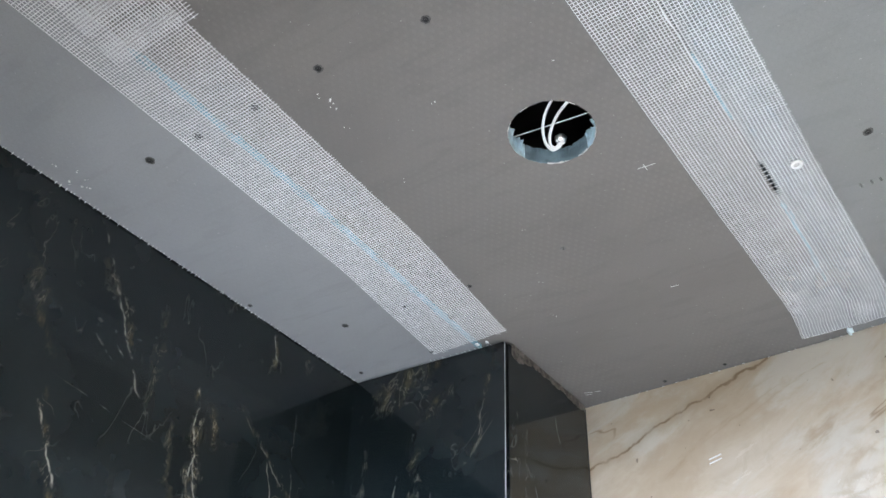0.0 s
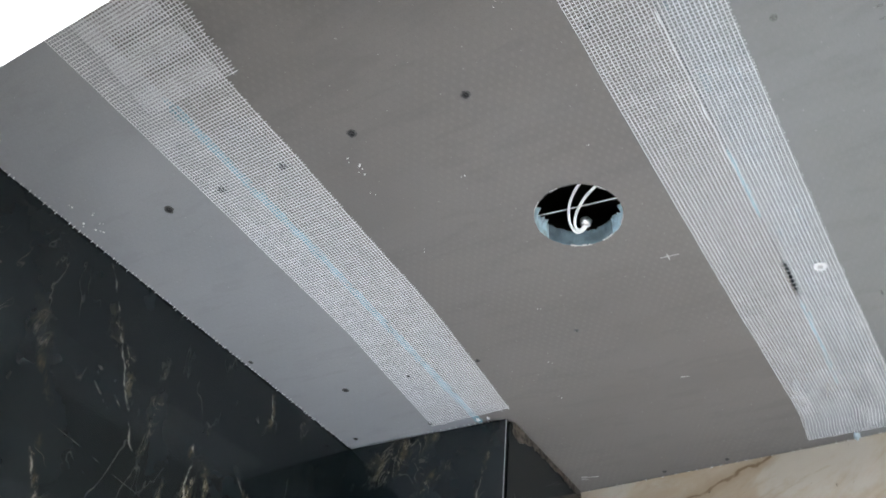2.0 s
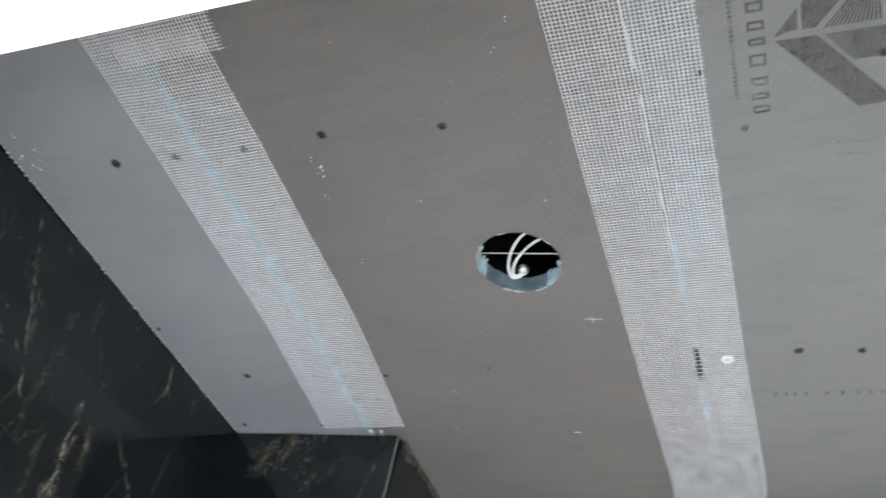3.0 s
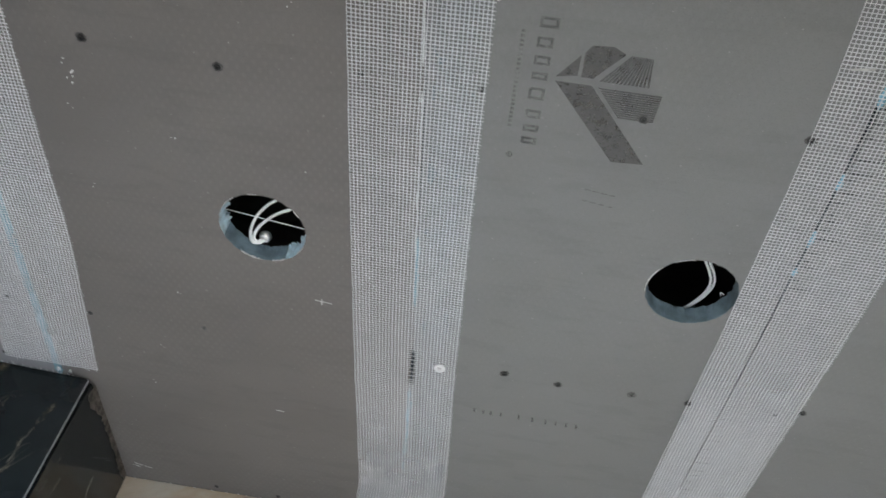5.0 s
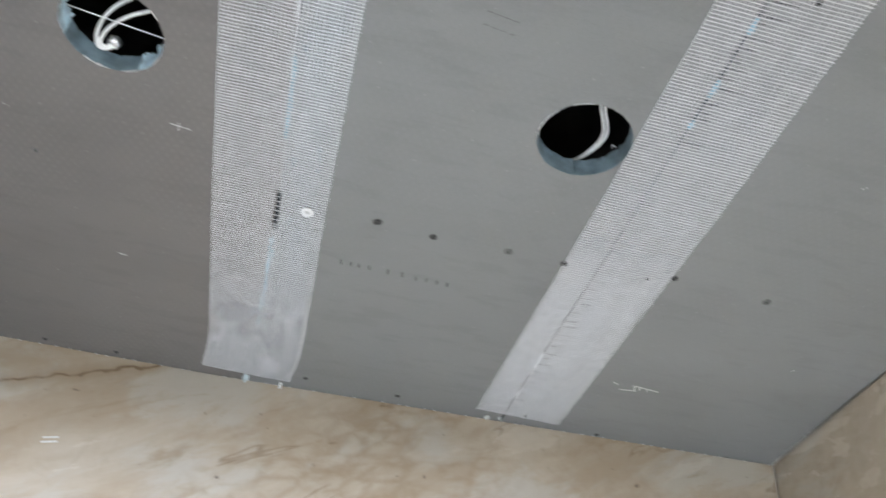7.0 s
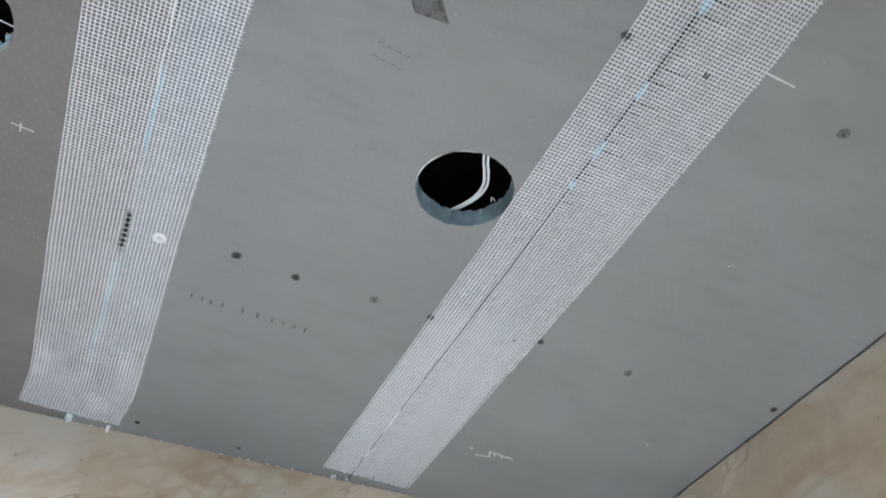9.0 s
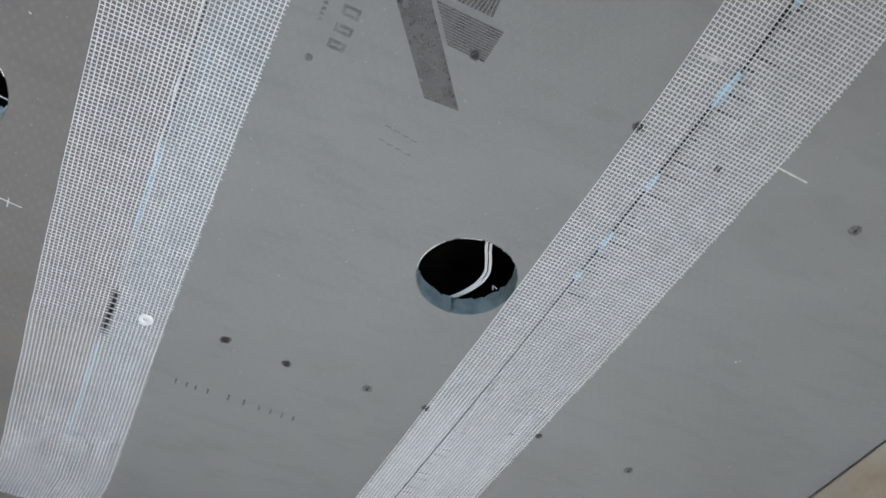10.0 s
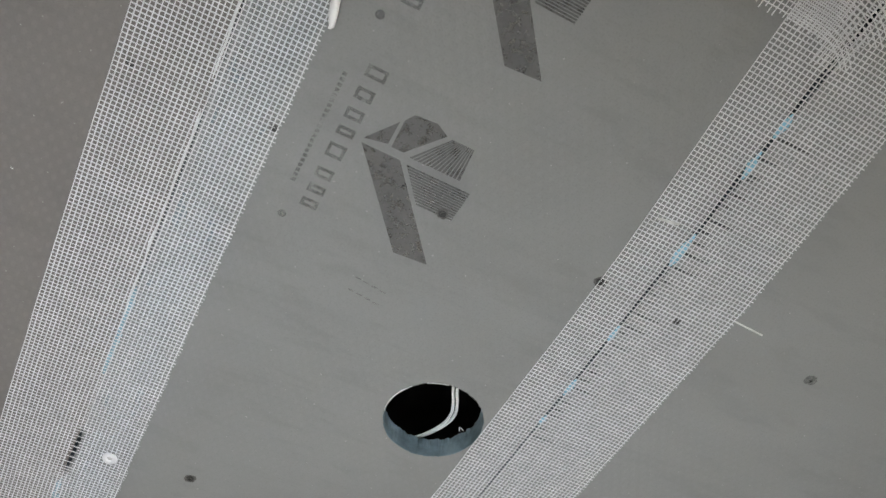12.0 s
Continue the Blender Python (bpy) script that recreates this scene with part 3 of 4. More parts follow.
def cross_tape():
    """The end of a strip that runs along the doorway wall and overlaps the last joint."""
    tape = tagged(new("joint_tape"), "mesh tape strip along the doorway wall, frayed edge", "joint tape", "ceiling joint tapes")
    rng = random.Random(9)
    bm = bmesh.new()
    for i in range(24):
        y = -0.9475 - i * PITCH
        end = 1.016 + 0.004 * math.sin(i) + i * 0.0012
        thread(bm, [(x, y + 0.012 * max(0, (x - 0.985) / 0.03) ** 2 * (1 - i / 24) + 0.0004 * noise.noise(Vector((x * 60, i, 0))), H - 0.0016) for x in np.linspace(0.82, end, 30)], 0.0009, 0.0003)
    part("lengthwise_threads", bm, GLASSFIBRE, tape)
    bm = bmesh.new()
    for k in range(54):
        x = 0.823 + k * PITCH
        top = -0.9465 + rng.uniform(0.001, 0.005) + (0.016 if x > 0.995 else 0)
        thread(bm, [(x + 0.004 * max(0, (x - 0.98) / 0.03) * s, top - 0.088 * s, H - 0.0013) for s in np.linspace(0, 1, 12)], 0.0009, 0.0003)
    part("cross_threads", bm, GLASSFIBRE, tape)


cross_tape()


# ---- filler pressed into the joints ----
def bead(name, label, line, y0, y1, width, material, seed, patchy=0.0, even=0.0):
    """Filler along a joint; where it is patchy, each dab is an object of its own."""
    rng = random.Random(seed)
    runs, rows = [], []
    for y in np.arange(y0, y1, 0.003):
        w = width * (even + (1 - even) * (0.35 + 0.9 * abs(noise.noise(Vector((y * 28, seed, 0)))) + 0.45 * rng.random()))
        if patchy and noise.noise(Vector((y * 16, seed, 4))) < patchy - 0.5:
            runs.append(rows)
            rows = []
            continue
        x = at_line(line, y) + 0.0012 * noise.noise(Vector((y * 40, seed, 2)))
        rows.append(((x - w / 2, y, H - 0.0001), (x - w / 4, y, H - 0.00018), (x + w / 4, y, H - 0.00018 - 0.0001 * rng.random()), (x + w / 2, y, H - 0.0001)))
    for rows in runs + [rows]:
        if len(rows) < 3:
            continue
        bm = bmesh.new()
        made = [[bm.verts.new(v) for v in row] for row in rows]
        for i, row in enumerate(made):
            thin = min(1, (i + 1) / 4, (len(made) - i) / 4)
            mid = sum((v.co.x for v in row)) / 4
            for v in row:
                v.co.x = mid + (v.co.x - mid) * thin
        for a, b in zip(made, made[1:]):
            for k in range(3):
                bm.faces.new((a[k], a[k + 1], b[k + 1], b[k]))
        tagged(mesh_object(name, bm, material, smooth=True), label, "filler", "joint filler")


bead("joint_filler", "pale blue filler squeezed along the ceiling joint", SEAM_1, -0.830, -0.20, 0.0140, SEAM_STREAK, 1, even=0.35)
bead("joint_filler", "white filler line in the ceiling joint", [(y, x - 0.0022) for y, x in SEAM_2], -0.81, -0.50, 0.0019, WHITE_FILLER, 2, patchy=0.12, even=0.4)
bead("joint_filler", "pale blue filler in the ceiling joint", SEAM_2, -0.54, -0.378, 0.0065, STREAK, 3, patchy=0.45)
bead("joint_filler", "pale blue filler in the ceiling joint", SEAM_2, -0.295, -0.05, 0.0065, STREAK, 4, patchy=0.4)
for y0, y1 in ((-0.895, -0.872), (-0.862, -0.838), (-0.785, -0.752), (-0.686, -0.668), (-0.622, -0.600), (-0.575, -0.560)):
    bead("joint_filler", "dab of light blue filler in the ceiling joint", SEAM_3, y0, y1, 0.0085, FILLER, int(-y0 * 100))
bead("joint_filler", "white filler crumbs at the end of the ceiling joint", SEAM_3, -0.22, -0.02, 0.004, WHITE_FILLER, 8, patchy=0.55)


# dark strips inside the board gaps, standing in for the shade there
for line, gap, y0, y1 in ((SEAM_2, GAP_2, -1.0, -0.53), (SEAM_2, GAP_2, -0.371, -0.296), (SEAM_3, GAP_3, -1.0, -0.12)):
    bm = bmesh.new()
    rows = []
    for y in np.linspace(y0, y1, 60):
        x, w = at_line(line, y), at_line(gap, y) + 0.0002
        rows.append([bm.verts.new((x - w, y, H + 0.0012)), bm.verts.new((x + w, y, H + 0.0012))])
    for a, b in zip(rows, rows[1:]):
        bm.faces.new((a[0], a[1], b[1], b[0]))
    bmesh.ops.solidify(bm, geom=bm.faces[:], thickness=-0.003)
    tagged(mesh_object("gap_shade_strip", bm, GAP_SHADE), "dark blue strip painting the shade between two ceiling boards", "joint", "open board joints")


# a thin blue adhesive smear, and pale sheets added to paint haze on the tapes
def smear(name, label, x0, x1, y0, y1, material, seed, drop=0.00015):
    bm = bmesh.new()
    nx, ny = 10, 30
    grid = [[bm.verts.new((x0(y) + (x1(y) - x0(y)) * i / nx + 0.002 * noise.noise(Vector((i, y * 40, seed))), y, H - drop)) for i in range(nx + 1)] for y in np.linspace(y0, y1, ny + 1)]
    for a, b in zip(grid, grid[1:]):
        for i in range(nx):
            bm.faces.new((a[i], a[i + 1], b[i + 1], b[i]))
    return tagged(mesh_object(name, bm, material), label, "smear", kind="stuff")


smear("smear_or_haze", "thin pale blue adhesive smear under the mesh tape", lambda y: at_line(SEAM_2, y) + 0.0062, lambda y: at_line(TAPE_2, y) + 0.055, -1.0, 0.0, BLUE_SMEAR, 1)
smear("smear_or_haze", "thin pale haze sheet added to whiten the mesh tape", lambda y: at_line(TAPE_1, y) - 0.055, lambda y: at_line(TAPE_1, y) + 0.050, -0.78, -0.225, PALE_HAZE, 2)
smear("smear_or_haze", "thin pale haze sheet added to whiten the mesh tape", lambda y: at_line(TAPE_3, y) - 0.055, lambda y: at_line(SEAM_3, y) - 0.0012, -0.62, -0.022, PALE_HAZE_LONG, 3, 0.00055)
smear("smear_or_haze", "thin pale haze sheet added to whiten the mesh tape", lambda y: at_line(SEAM_3, y) + 0.0012, lambda y: at_line(TAPE_3, y) + 0.055, -0.62, -0.022, PALE_HAZE_LONG, 3, 0.00055)
smear("smear_or_haze", "thin pale haze sheet added to whiten the tape end", lambda y: at_line(TAPE_2, y) - 0.055, lambda y: at_line(TAPE_2, y) + 0.055, -0.24, 0.0, PALE_HAZE_END, 4, 0.0009)

rng = random.Random(21)


def dark_streak(y, long, width, drop):
    y = SOUTH + 0.01 + round((y - SOUTH - 0.01) / PITCH) * PITCH
    x = at_line(SEAM_3, y) + 0.003
    bm = bmesh.new()
    thread(bm, [(x + long * s, y - 0.0016 * s, H - drop) for s in np.linspace(0, 1, 8)], width, 0.0001)
    tagged(mesh_object("dark_smudge", bm, DARK_SMUDGE), "dark streak beside the joint under mesh tape", "smudge", "dark streaks")


for k in range(28):
    dark_streak(-0.870 + 0.0118 * k + rng.choice((-1, 0, 1)) * PITCH, rng.choice((0.006, 0.010, 0.016, 0.024)) * rng.uniform(0.8, 1.3), rng.uniform(0.0018, 0.0026), 0.00022)
for k in range(20):
    dark_streak(-0.330 + 0.0148 * k + rng.choice((-1, 0, 1)) * PITCH, rng.uniform(0.006, 0.016), rng.uniform(0.0008, 0.0013), 0.00060)


# ---- screws ----
def screw(x, y, size=1.0, seed=0, turn=0.0, dusty=False):
    thing = tagged(new("screw"), "black countersunk screw sunk in a grey board", "screw", "ceiling board screws")
    thing.location = (x, y, H)
    bm = bmesh.new()
    disc_profile(bm, (0, 0, 0), ((0.0056 * size, -0.00012), (0.0050 * size, -0.00045), (0.0036 * size, -0.0002), (0, -0.0002)), 18, 0.14, seed)
    part("dent", bm, DUSTY if dusty else DENT, thing, "crushed board round the screw")
    bm = bmesh.new()
    disc_profile(bm, (0, 0, -0.0003), ((0.0037 * size, 0.0), (0.0035 * size, -0.0005), (0.0020 * size, -0.0006), (0.0009 * size, 0.0006), (0, 0.0008)), 16)
    part("head", bm, DUSTY if dusty else SCREW, thing)
    # a black cross laid on the head, painting the shade of its recess
    bm = bmesh.new()
    for a in (turn, turn + 90):
        m = pose(0, 0, -0.00105, 0, 0, a)
        corners = [m @ Vector((sx * 0.0017 * size, sy * 0.00035 * size, 0)) for sx, sy in ((-1, -1), (1, -1), (1, 1), (-1, 1))]
        prism(bm, [(c.x, c.y) for c in corners], -0.00112 + 0.00004 * (a != turn), -0.0008)
    part("cross_shade", bm, SEALANT, thing)
    return thing


SCREWS = [(0.475, -0.703), (0.356, -0.713), (0.117, -0.716), (0.085, -0.350), (0.765, -0.350), (0.826, -0.346),
          (0.908, -0.349), (0.971, -0.350), (1.090, -0.365), (1.202, -0.360), (1.386, -0.376), (0.973, -0.715), (1.183, -0.713), (0.837, -0.712)]
for i, (x, y) in enumerate(SCREWS):
    screw(x, y, 0.82 + 0.2 * ((i * 7) % 5) / 5, i, i * 37, x in (0.908, 1.202, 1.183))
for i, (x, y) in enumerate([(0.269, -0.710), (0.190, -0.713), (0.182, -0.344), (1.064, -0.355), (0.600, -0.717), (0.702, -0.718), (1.048, -0.711), (0.008, -0.455), (0.281, -0.338), (0.418, -0.344), (0.146, -0.232), (0.022, -0.238), (0.482, 0.012), (0.391, 0.014), (0.730, -0.014), (0.855, -0.015), (1.139, -0.015), (1.332, -0.020), (1.031, -0.028)]):
    screw(x, y, 1.0 if i < 2 else 0.62, 40 + i, i * 51, i == 9)

# white washer pressed on the tape
ring = tagged(new("plastic_washer"), "small white plastic washer stuck on mesh tape", "washer")
ring.location = (0.692, -0.343, H - 0.0022)
bm = bmesh.new()
disc_profile(bm, (0, 0, 0), ((0.0066, 0.0008), (0.0066, -0.0006), (0.0058, -0.0012), (0.0034, -0.0012), (0.0027, -0.0004), (0.0027, 0.0008)), 24)
part("rim", bm, NYLON, ring)
bm = bmesh.new()
disc_profile(bm, (0, 0, 0.0004), ((0.0026, 0.0), (0.0012, -0.0005), (0, -0.0003)), 16)
part("screw_head", bm, STEEL, ring)

# ---- what hangs in the two cut-outs ----
cables = tagged(new("cable_pair"), "two white cables looped down into a round cut-out", "cable")
for points in (((0.524, -0.545, 0.046), (0.507, -0.530, 0.038), (0.493, -0.520, 0.033), (0.484, -0.511, 0.024), (0.4805, -0.501, 0.013), (0.4835, -0.4925, 0.006), (0.491, -0.4895, 0.009), (0.4955, -0.4915, 0.014)),
               ((0.540, -0.533, 0.038), (0.522, -0.524, 0.031), (0.504, -0.516, 0.026), (0.490, -0.506, 0.018), (0.4845, -0.497, 0.010), (0.488, -0.4915, 0.008), (0.4945, -0.4925, 0.014))):
    bm = bmesh.new()
    tube(bm, [(x + 0.002, y + 0.001, H + z) for x, y, z in points], 0.0016)
    part("cable", bm, CABLE, cables, smooth=True)
block = tagged(new("terminal_block"), "small bright cable connector lying in the cut-out", "connector")
block.location = (0.4965, -0.4910, H + 0.0165)
bm = bmesh.new()
bmesh.ops.create_uvsphere(bm, u_segments=14, v_segments=9, radius=0.0066)
for v in bm.verts:
    v.co *= 1 + 0.16 * noise.noise(v.co * 300)
    v.co.z *= 0.8
part("body", bm, STEEL, block, smooth=True)
for dx, dy in ((-0.002, -0.0035), (0.0035, -0.002), (0.001, 0.003)):
    bm = bmesh.new()
    disc_profile(bm, (0.8 * dx, 0.8 * dy, -0.0038), ((0.0022, 0.001), (0.0021, -0.0007), (0.001, -0.0009), (0.0008, 0.0002), (0, 0.0002)), 12)
    part("clamp_screw", bm, NYLON, block)
bm = bmesh.new()
tube(bm, [(0.440, -0.5115, H + 0.0285), (0.50, -0.503, H + 0.0285), (0.560, -0.4950, H + 0.0285)], 0.0006, 8)
tagged(mesh_object("thin_wire", bm, NYLON), "thin straight white wire across a round cut-out", "wire")

twin = tagged(new("cable_pair"), "white twin cable curving across a round cut-out", "cable")
for shift in (-0.0023, 0.0023):
    bm = bmesh.new()
    points = ((0.926, -0.590, 0.045), (0.9405, -0.540, 0.035), (0.949, -0.523, 0.034), (0.9550, -0.507, 0.034), (0.9525, -0.489, 0.034), (0.940, -0.4665, 0.034), (0.915, -0.435, 0.036))
    offs = (shift, shift, shift, shift * 0.9, shift * 0.65, shift * 0.45, shift * 0.4)
    tube(bm, [(x + o, y + 0.2 * o, H + z + 0.25 * o) for (x, y, z), o in zip(points, offs)], 0.0014)
    part("cable", bm, CABLE, twin, smooth=True)


# ---- printed mark on the middle board, as plain shapes ----
def outline_mark(bm, points, dx=0.0, dy=0.0):
    prism(bm, [(x + dx, y + dy) for x, y in points], H - 0.00035, H - 0.0001)


MARK = (((0.760, -0.741), (0.777, -0.7635), (0.777, -0.7445)),
        ((0.7795, -0.766), (0.784, -0.773), (0.801, -0.7745), (0.811, -0.769), (0.7895, -0.7435), (0.780, -0.7435)),
        ((0.760, -0.737), (0.790, -0.737), (0.8475, -0.666), (0.820, -0.664)))
HATCHED = (((0.795, -0.742), (0.8155, -0.7685), (0.833, -0.7685), (0.836, -0.742)),
           ((0.7955, -0.736), (0.847, -0.736), (0.8455, -0.709), (0.817, -0.709)))
for dy in (0.0, -0.1685):
    mark = tagged(new("printed_mark"), "faded dark grey leaf-shaped mark printed on the board", "print", "board prints")
    for points in MARK:
        bm = bmesh.new()
        outline_mark(bm, points, 0, dy)
        part("shape", bm, INK, mark)
    for points in HATCHED:
        (ax, ay), (bx, by), (cx, cy), (ex, ey) = points
        rows = 13
        for k in range(rows):
            s, e = k / rows, (k + 0.72) / rows
            quad = [(ax + (ex - ax) * s, ay + (ey - ay) * s), (bx + (cx - bx) * s, by + (cy - by) * s), (bx + (cx - bx) * e, by + (cy - by) * e), (ax + (ex - ax) * e, ay + (ey - ay) * e)]
            bm = bmesh.new()
            outline_mark(bm, quad, 0, dy)
            part("stripe", bm, INK, mark)
    for k, (y, w) in enumerate(((-0.7875, 0.0125), (-0.770, 0.0125), (-0.7535, 0.0115), (-0.739, 0.0095), (-0.722, 0.0155), (-0.7015, 0.0115), (-0.687, 0.0095), (-0.674, 0.010))):
        bm = bmesh.new()
        x0, x1 = 0.7405, 0.7555 if k == 0 else 0.7535
        w *= 0.74
        edge, line = w / 2, 0.0024
        for p0, p1, q0, q1 in ((x0, x1, y - edge, y - edge + line), (x0, x1, y + edge - line, y + edge), (x0, x0 + line, y - edge + line, y + edge - line), (x1 - line, x1, y - edge + line, y + edge - line)):
            outline_mark(bm, ((p0, q0), (p1, q0), (p1, q1), (p0, q1)), 0, dy)
        part("bar", bm, FAINT_INK, mark)
    for k in range(22):
        bm = bmesh.new()
        y = -0.779 + 0.0043 * k
        outline_mark(bm, ((0.7275, y), (0.7305, y), (0.7305, y + 0.0026), (0.7275, y + 0.0026)), 0, dy)
        part("fine_bar", bm, FAINT_INK, mark)
    bm = bmesh.new()
    outline_mark(bm, [(0.7325 + 0.0032 * math.cos(a), -0.6565 + 0.0032 * math.sin(a)) for a in np.linspace(0, 2 * math.pi, 12, endpoint=False)], 0, dy)
    part("dot", bm, FAINT_INK, mark)
faint = tagged(new("printed_code"), "short faint dashes of unreadable print on grey board", "print")
for k in range(8):
    bm = bmesh.new()
    x, y = 0.804 + 0.0075 * (k % 4), -0.630 + 0.013 * (k // 4) + 0.001 * (k % 4)
    outline_mark(bm, ((x, y), (x + 0.0050, y), (x + 0.0050, y + 0.0007), (x, y + 0.0007)))
    part("bar", bm, FAINT_INK, faint)
code = tagged(new("printed_code"), "row of faint unreadable print on grey board", "print")
for k, x in enumerate((0.737, 0.748, 0.757, 0.769, 0.790, 0.806, 0.822, 0.834, 0.846, 0.858)):
    bm = bmesh.new()
    outline_mark(bm, ((x, -0.276 + 0.002 * math.sin(k)), (x + 0.0022, -0.276), (x + 0.0030, -0.2685), (x + 0.0008, -0.2685)))
    part("bar", bm, FAINT_INK, code)


# ---- scratches, flakes and edge crumbs ----
def scratch(points, width, label="white scratch in the grey board", drop=0.0001):
    bm = bmesh.new()
    line = [(x + 0.0004 * noise.noise(Vector((x * 900, y * 900, 1))), y, H - drop) for x, y in points]
    fine = []
    for a, b in zip(line, line[1:]):
        fine += [tuple(a[k] + (b[k] - a[k]) * s for k in range(3)) for s in np.linspace(0, 1, 6)]
    thread(bm, fine, width, 0.00025)
    return tagged(mesh_object("scratch", bm, SCRATCH), label, "scratch", "board scratches")


scratch([(0.5505, -0.423), (0.5695, -0.421)], 0.0011)
scratch([(0.5585, -0.4265), (0.5582, -0.4165)], 0.0010)
scratch([(0.274, -0.014), (0.286, -0.010)], 0.0013)
scratch([(0.272, -0.008), (0.282, -0.005)], 0.0013)
scratch([(0.288, -0.0095), (0.299, -0.0075)], 0.0013)
scratch([(0.4935, -0.2038), (0.5035, -0.2024)], 0.0013)
scratch([(1.088, -0.733), (1.117, -0.732)], 0.0016)
scratch([(1.123, -0.136), (1.142, -0.139), (1.137, -0.150), (1.171, -0.147)], 0.0020)
scratch([(1.145, -0.149), (1.147, -0.142)], 0.0014)
scratch([(1.155, -0.148), (1.157, -0.142)], 0.0014)
scratch([(1.108, -0.150), (1.116, -0.146)], 0.0014)
scratch([(0.978, -0.7835), (0.995, -0.7865)], 0.0024, "short white scrape across mesh tape", 0.0011)
scratch([(0.612, -0.2025), (0.632, -0.2060)], 0.0016, "short white scrape across mesh tape", 0.0013)
scratch([(0.6250, -0.2140), (0.6260, -0.2030)], 0.0012, "short white scrape across mesh tape", 0.0013)


def flake(x, y, size, seed):
    rng = random.Random(seed)
    bm = bmesh.new()
    long, turn = size * rng.uniform(1.2, 2.2), rng.uniform(0, math.pi)
    points = []
    for k in range(7):
        a = 2 * math.pi * k / 7
        u, v = long * math.cos(a) * rng.uniform(0.6, 1), size * math.sin(a) * rng.uniform(0.5, 1)
        points.append((x + u * math.cos(turn) - v * math.sin(turn), y + u * math.sin(turn) + v * math.cos(turn)))
    prism(bm, points, H - 0.0006, H - 0.00005)
    return tagged(mesh_object("plaster_flake", bm, FLAKE), "tiny white plaster flake on the board", "flake", "plaster flakes")


for i, (x, y, s) in enumerate([(0.339, -0.676, 0.0022), (0.337, -0.664, 0.0018), (0.334, -0.689, 0.001), (0.329, -0.540, 0.0009), (0.327, -0.640, 0.0008), (0.022, -0.767, 0.0014),
                               (0.013, -0.743, 0.0022), (0.023, -0.723, 0.0020), (0.030, -0.735, 0.001), (0.033, -0.748, 0.0012), (0.018, -0.730, 0.0015), (0.425, -0.618, 0.0011), (0.548, -0.600, 0.0008),
                               (0.395, -0.40, 0.0008), (1.196, -0.545, 0.0010), (1.300, -0.25, 0.0009), (0.600, -0.66, 0.001), (0.560, -0.80, 0.0009), (0.540, -0.77, 0.0008), (0.36, -0.30, 0.0008), (0.34, -0.22, 0.0009)]):
    flake(x, y, 0.7 * s, i)
    flake(x + 0.004 * math.sin(5 * i), y + 0.005 * math.cos(3 * i), 0.4 * s, i + 60)

# torn grey skin round the cut-outs
def torn_rim(hole, spans, seed):
    cx, cy, r = hole
    rng = random.Random(seed)
    for a0, a1, wide in spans:
        bm = bmesh.new()
        rows = []
        for a in np.arange(a0, a1, 3.0):
            end = min(1.0, (a - a0 + 2) / 14, (a1 - a + 2) / 14)
            w = wide * end * rng.uniform(0.35, 1.0)
            c, s = math.cos(radians(a)), math.sin(radians(a))
            rows.append([bm.verts.new((cx + q * c, cy + q * s, z)) for q, z in ((r - 0.5 * w, H + 0.0025 * rng.random()), (r - 0.1 * w, H - 0.0006), (r + 0.35 * w, H - 0.0009 * rng.random()), (r + 0.75 * w, H + 0.0002))])
        for p, q in zip(rows, rows[1:]):
            for k in range(3):
                bm.faces.new((p[k], p[k + 1], q[k + 1], q[k]))
        tagged(mesh_object("torn_rim", bm, FLAKE), "torn pale edge round a ceiling cut-out", "torn edge", "torn cut-out edges")


torn_rim(HOLES[2], ((206, 236, 0.0016), (255, 268, 0.0012), (60, 84, 0.0012), (95, 128, 0.0014), (20, 44, 0.0014), (318, 332, 0.0014)), 3)
torn_rim(HOLES[3], ((168, 222, 0.0013), (236, 262, 0.0006)), 4)
for k, (x, y, turn) in enumerate(((0.9630, -0.5045, 250), (0.947, -0.4815, 100))):
    bm = bmesh.new()
    c, q = math.cos(radians(turn)), math.sin(radians(turn))
    tube(bm, [(x, y, H + 0.019), (x + 0.003 * c, y + 0.003 * q, H + 0.021), (x + 0.004 * c - 0.003 * q, y + 0.004 * q + 0.003 * c, H + 0.0165)], 0.0005, 6, 4)
    tagged(mesh_object("fibre_curl", bm, GLASSFIBRE), "tiny white fibre curl at a cut-out edge", "fibre", "fibre curls")

# white plug end hanging at the edge of a tape
bm = bmesh.new()
tube(bm, [(0.6985, -0.840, H + 0.0005), (0.7030, -0.824, H - 0.004), (0.7060, -0.812, H - 0.006), (0.7080, -0.8045, H - 0.0068)], 0.0031, 12)
for v in bm.verts:
    tip = max(0.0, (v.co.y + 0.812) / 0.0075)
    v.co.x += (0.7072 - v.co.x) * 0.55 * tip + 0.0009 * noise.noise(v.co * 420)
    v.co.z += 0.0012 * noise.noise(v.co * 260)
tagged(mesh_object("wall_plug", bm, NYLON, smooth=True), "white plastic plug end poking from the tape edge", "plug")

# pale scuffs on the beige marble
for dz in (0.0, -0.006):
    bm = bmesh.new()
    y = north_y(0.445) - 0.0004
    box(bm, 0.434, 0.452, y - 0.0002, y, 2.2705 + dz, 2.2725 + dz)
    for v in bm.verts:
        v.co.z += 0.25 * (v.co.x - 0.434) + 0.0004 * noise.noise(v.co * 900)
    tagged(mesh_object("scuff", bm, FLAKE), "short white scuff on beige marble", "scuff", "wall scuffs")


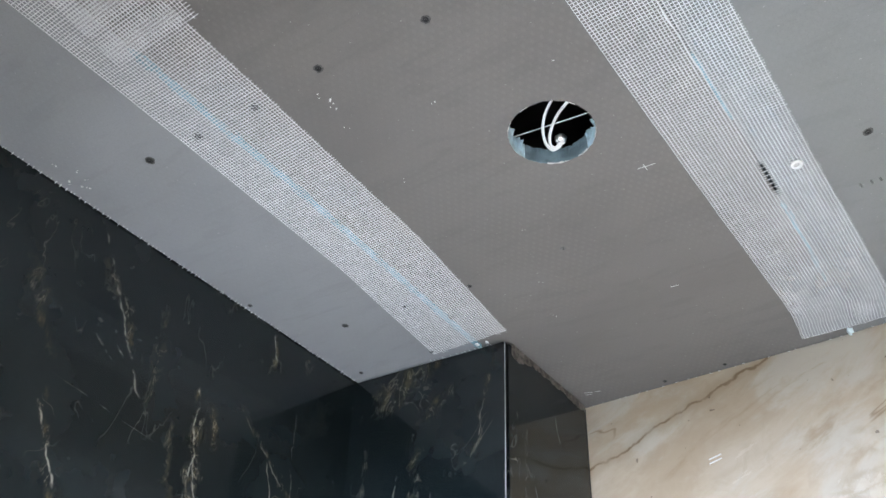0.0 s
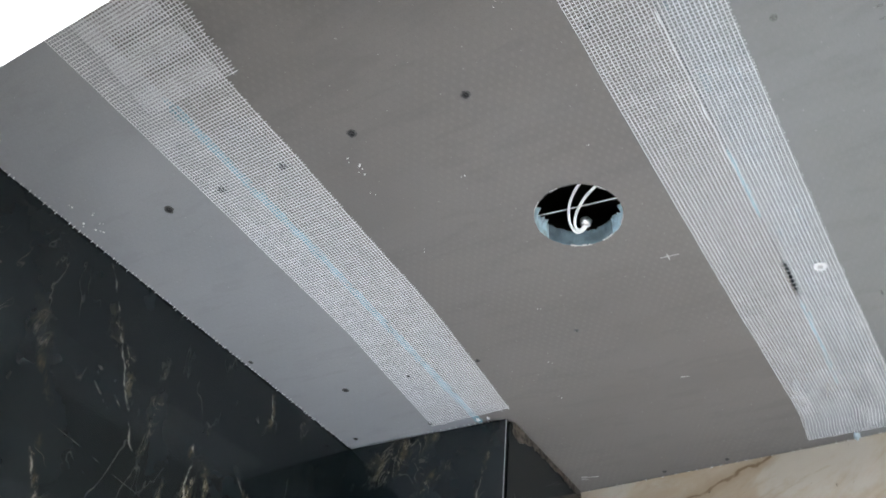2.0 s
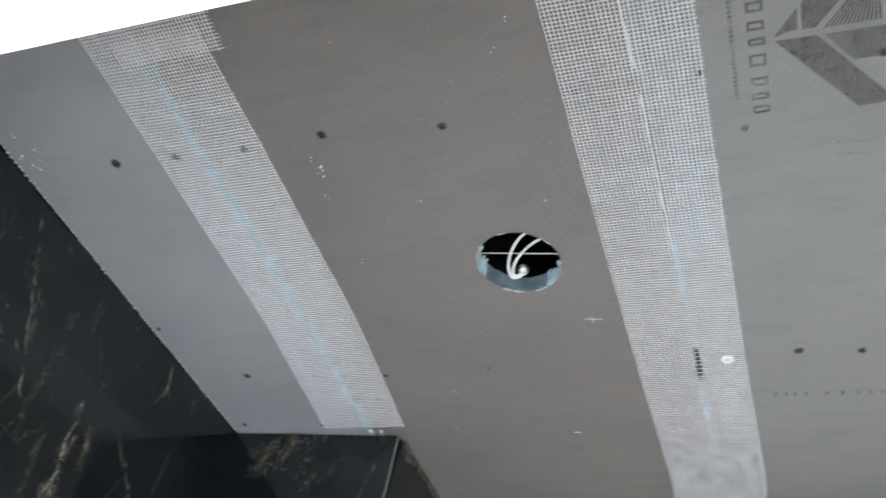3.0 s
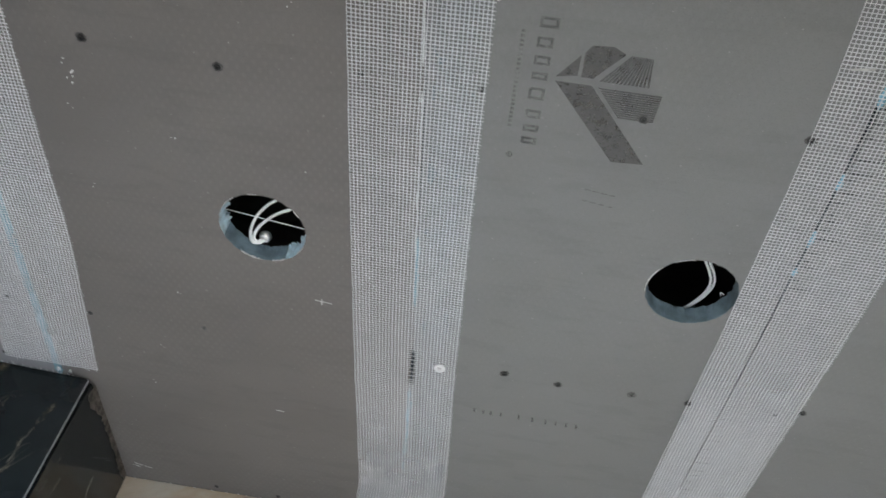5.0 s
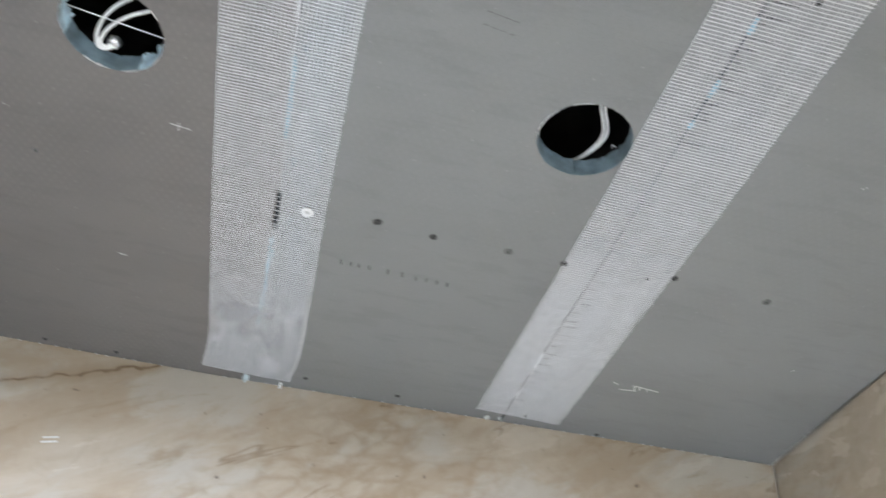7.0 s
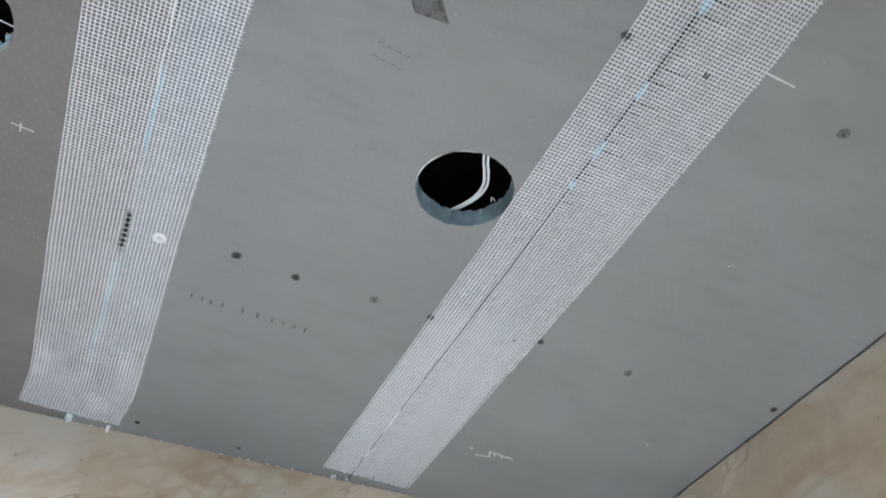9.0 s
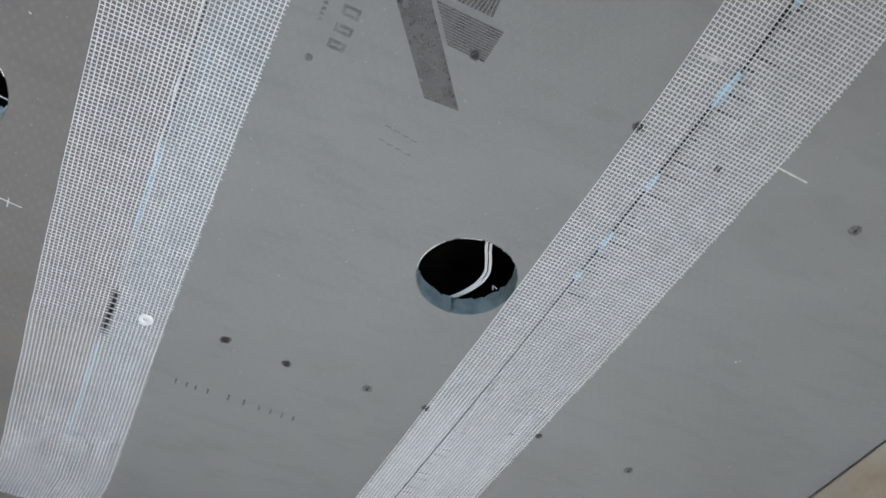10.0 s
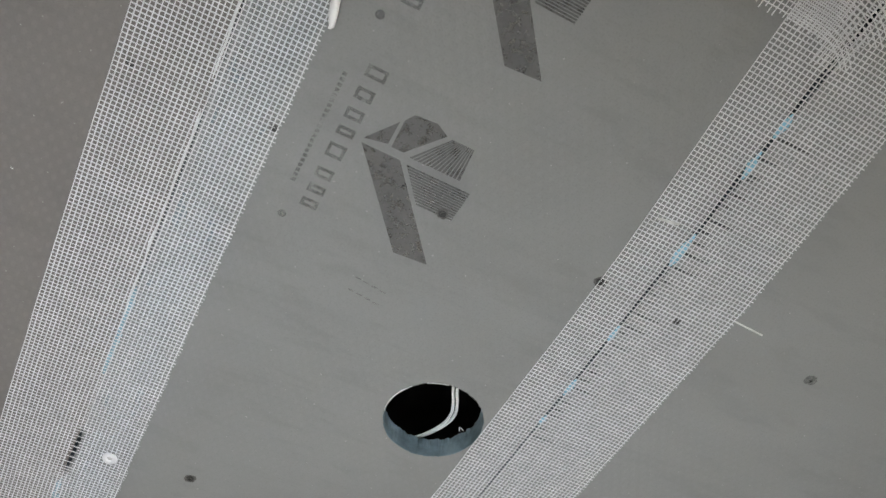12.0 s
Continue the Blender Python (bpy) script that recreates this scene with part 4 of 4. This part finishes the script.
def edge_fringe(name, label, place, count, seed, material, length):
    """Loose stubs of fibre and filler along a wall edge."""
    rng = random.Random(seed)
    bm = bmesh.new()
    for k in range(count):
        x, y, nx, ny = place((k + rng.uniform(-0.3, 0.3)) / count)
        n = rng.uniform(0.3, 1.0) * length
        w = rng.uniform(0.0006, 0.0014)
        z = H - rng.uniform(0.0002, 0.0012)
        thread(bm, [(x, y, z), (x + nx * n * 0.5 + rng.uniform(-1, 1) * 0.0004, y + ny * n * 0.5, z - 0.0004), (x + nx * n, y + ny * n, z - 0.0008)], w, 0.0006)
    return tagged(mesh_object(name, bm, material), label, "fibre stubs", kind="stuff")


edge_fringe("edge_fibres", "white fibre stubs along the board edge at black marble", lambda s: (0.0020, -1.0 + 0.78 * s, -1, 0.1), 125, 1, WHITE_FILLER, 0.0045)
edge_fringe("edge_fibres", "white fibre stubs along the board edge at the pillar", lambda s: (0.13 + 0.105 * s, -0.2115 + 0.0072 * s, 0.1, -1), 16, 2, GLASSFIBRE, 0.006)
edge_fringe("edge_fibres", "white crumbs along the board edge at beige marble", lambda s: (0.27 + 1.1 * s, north_y(0.27 + 1.1 * s) - 0.001, 0.9, -0.2), 60, 3, FLAKE, 0.004)
edge_fringe("edge_fibres", "white crumbs in the corner of beige marble", lambda s: (1.394, -0.02 - 0.11 * s, 0.6, -0.5), 18, 4, FLAKE, 0.010)


def dab(x, y, size, material, label, seed, tall=0.006):
    bm = bmesh.new()
    bmesh.ops.create_icosphere(bm, subdivisions=2, radius=1)
    for v in bm.verts:
        v.co *= 1 + 0.9 * noise.noise(v.co * 1.9 + Vector((seed, 0, 0)))
        v.co = Vector((x + v.co.x * size * 0.75, y + v.co.y * size * 1.3, H - 0.001 + v.co.z * tall * 0.8))
    return tagged(mesh_object("filler_dab", bm, material, smooth=True), label, "filler", "filler dabs")


dab(0.652, 0.010, 0.0050, PALE_FILLER, "blue-white filler dab where a joint meets beige marble", 1, 0.009)
dab(0.6995, 0.012, 0.0030, WHITE_FILLER, "small white filler dab at the edge of beige marble", 2, 0.008)
dab(1.000, -0.010, 0.0030, WHITE_FILLER, "white filler dab where a joint meets beige marble", 3, 0.0025)
dab(0.983, -0.006, 0.0045, WHITE_FILLER, "pale filler dab on the top edge of beige marble", 4, 0.0016)
dab(0.2130, -0.216, 0.0032, WHITE_FILLER, "white filler dab where a joint meets the black pillar", 5, 0.0018)
dab(0.2280, -0.214, 0.0026, WHITE_FILLER, "pale filler dab beside the black pillar", 6, 0.0015)
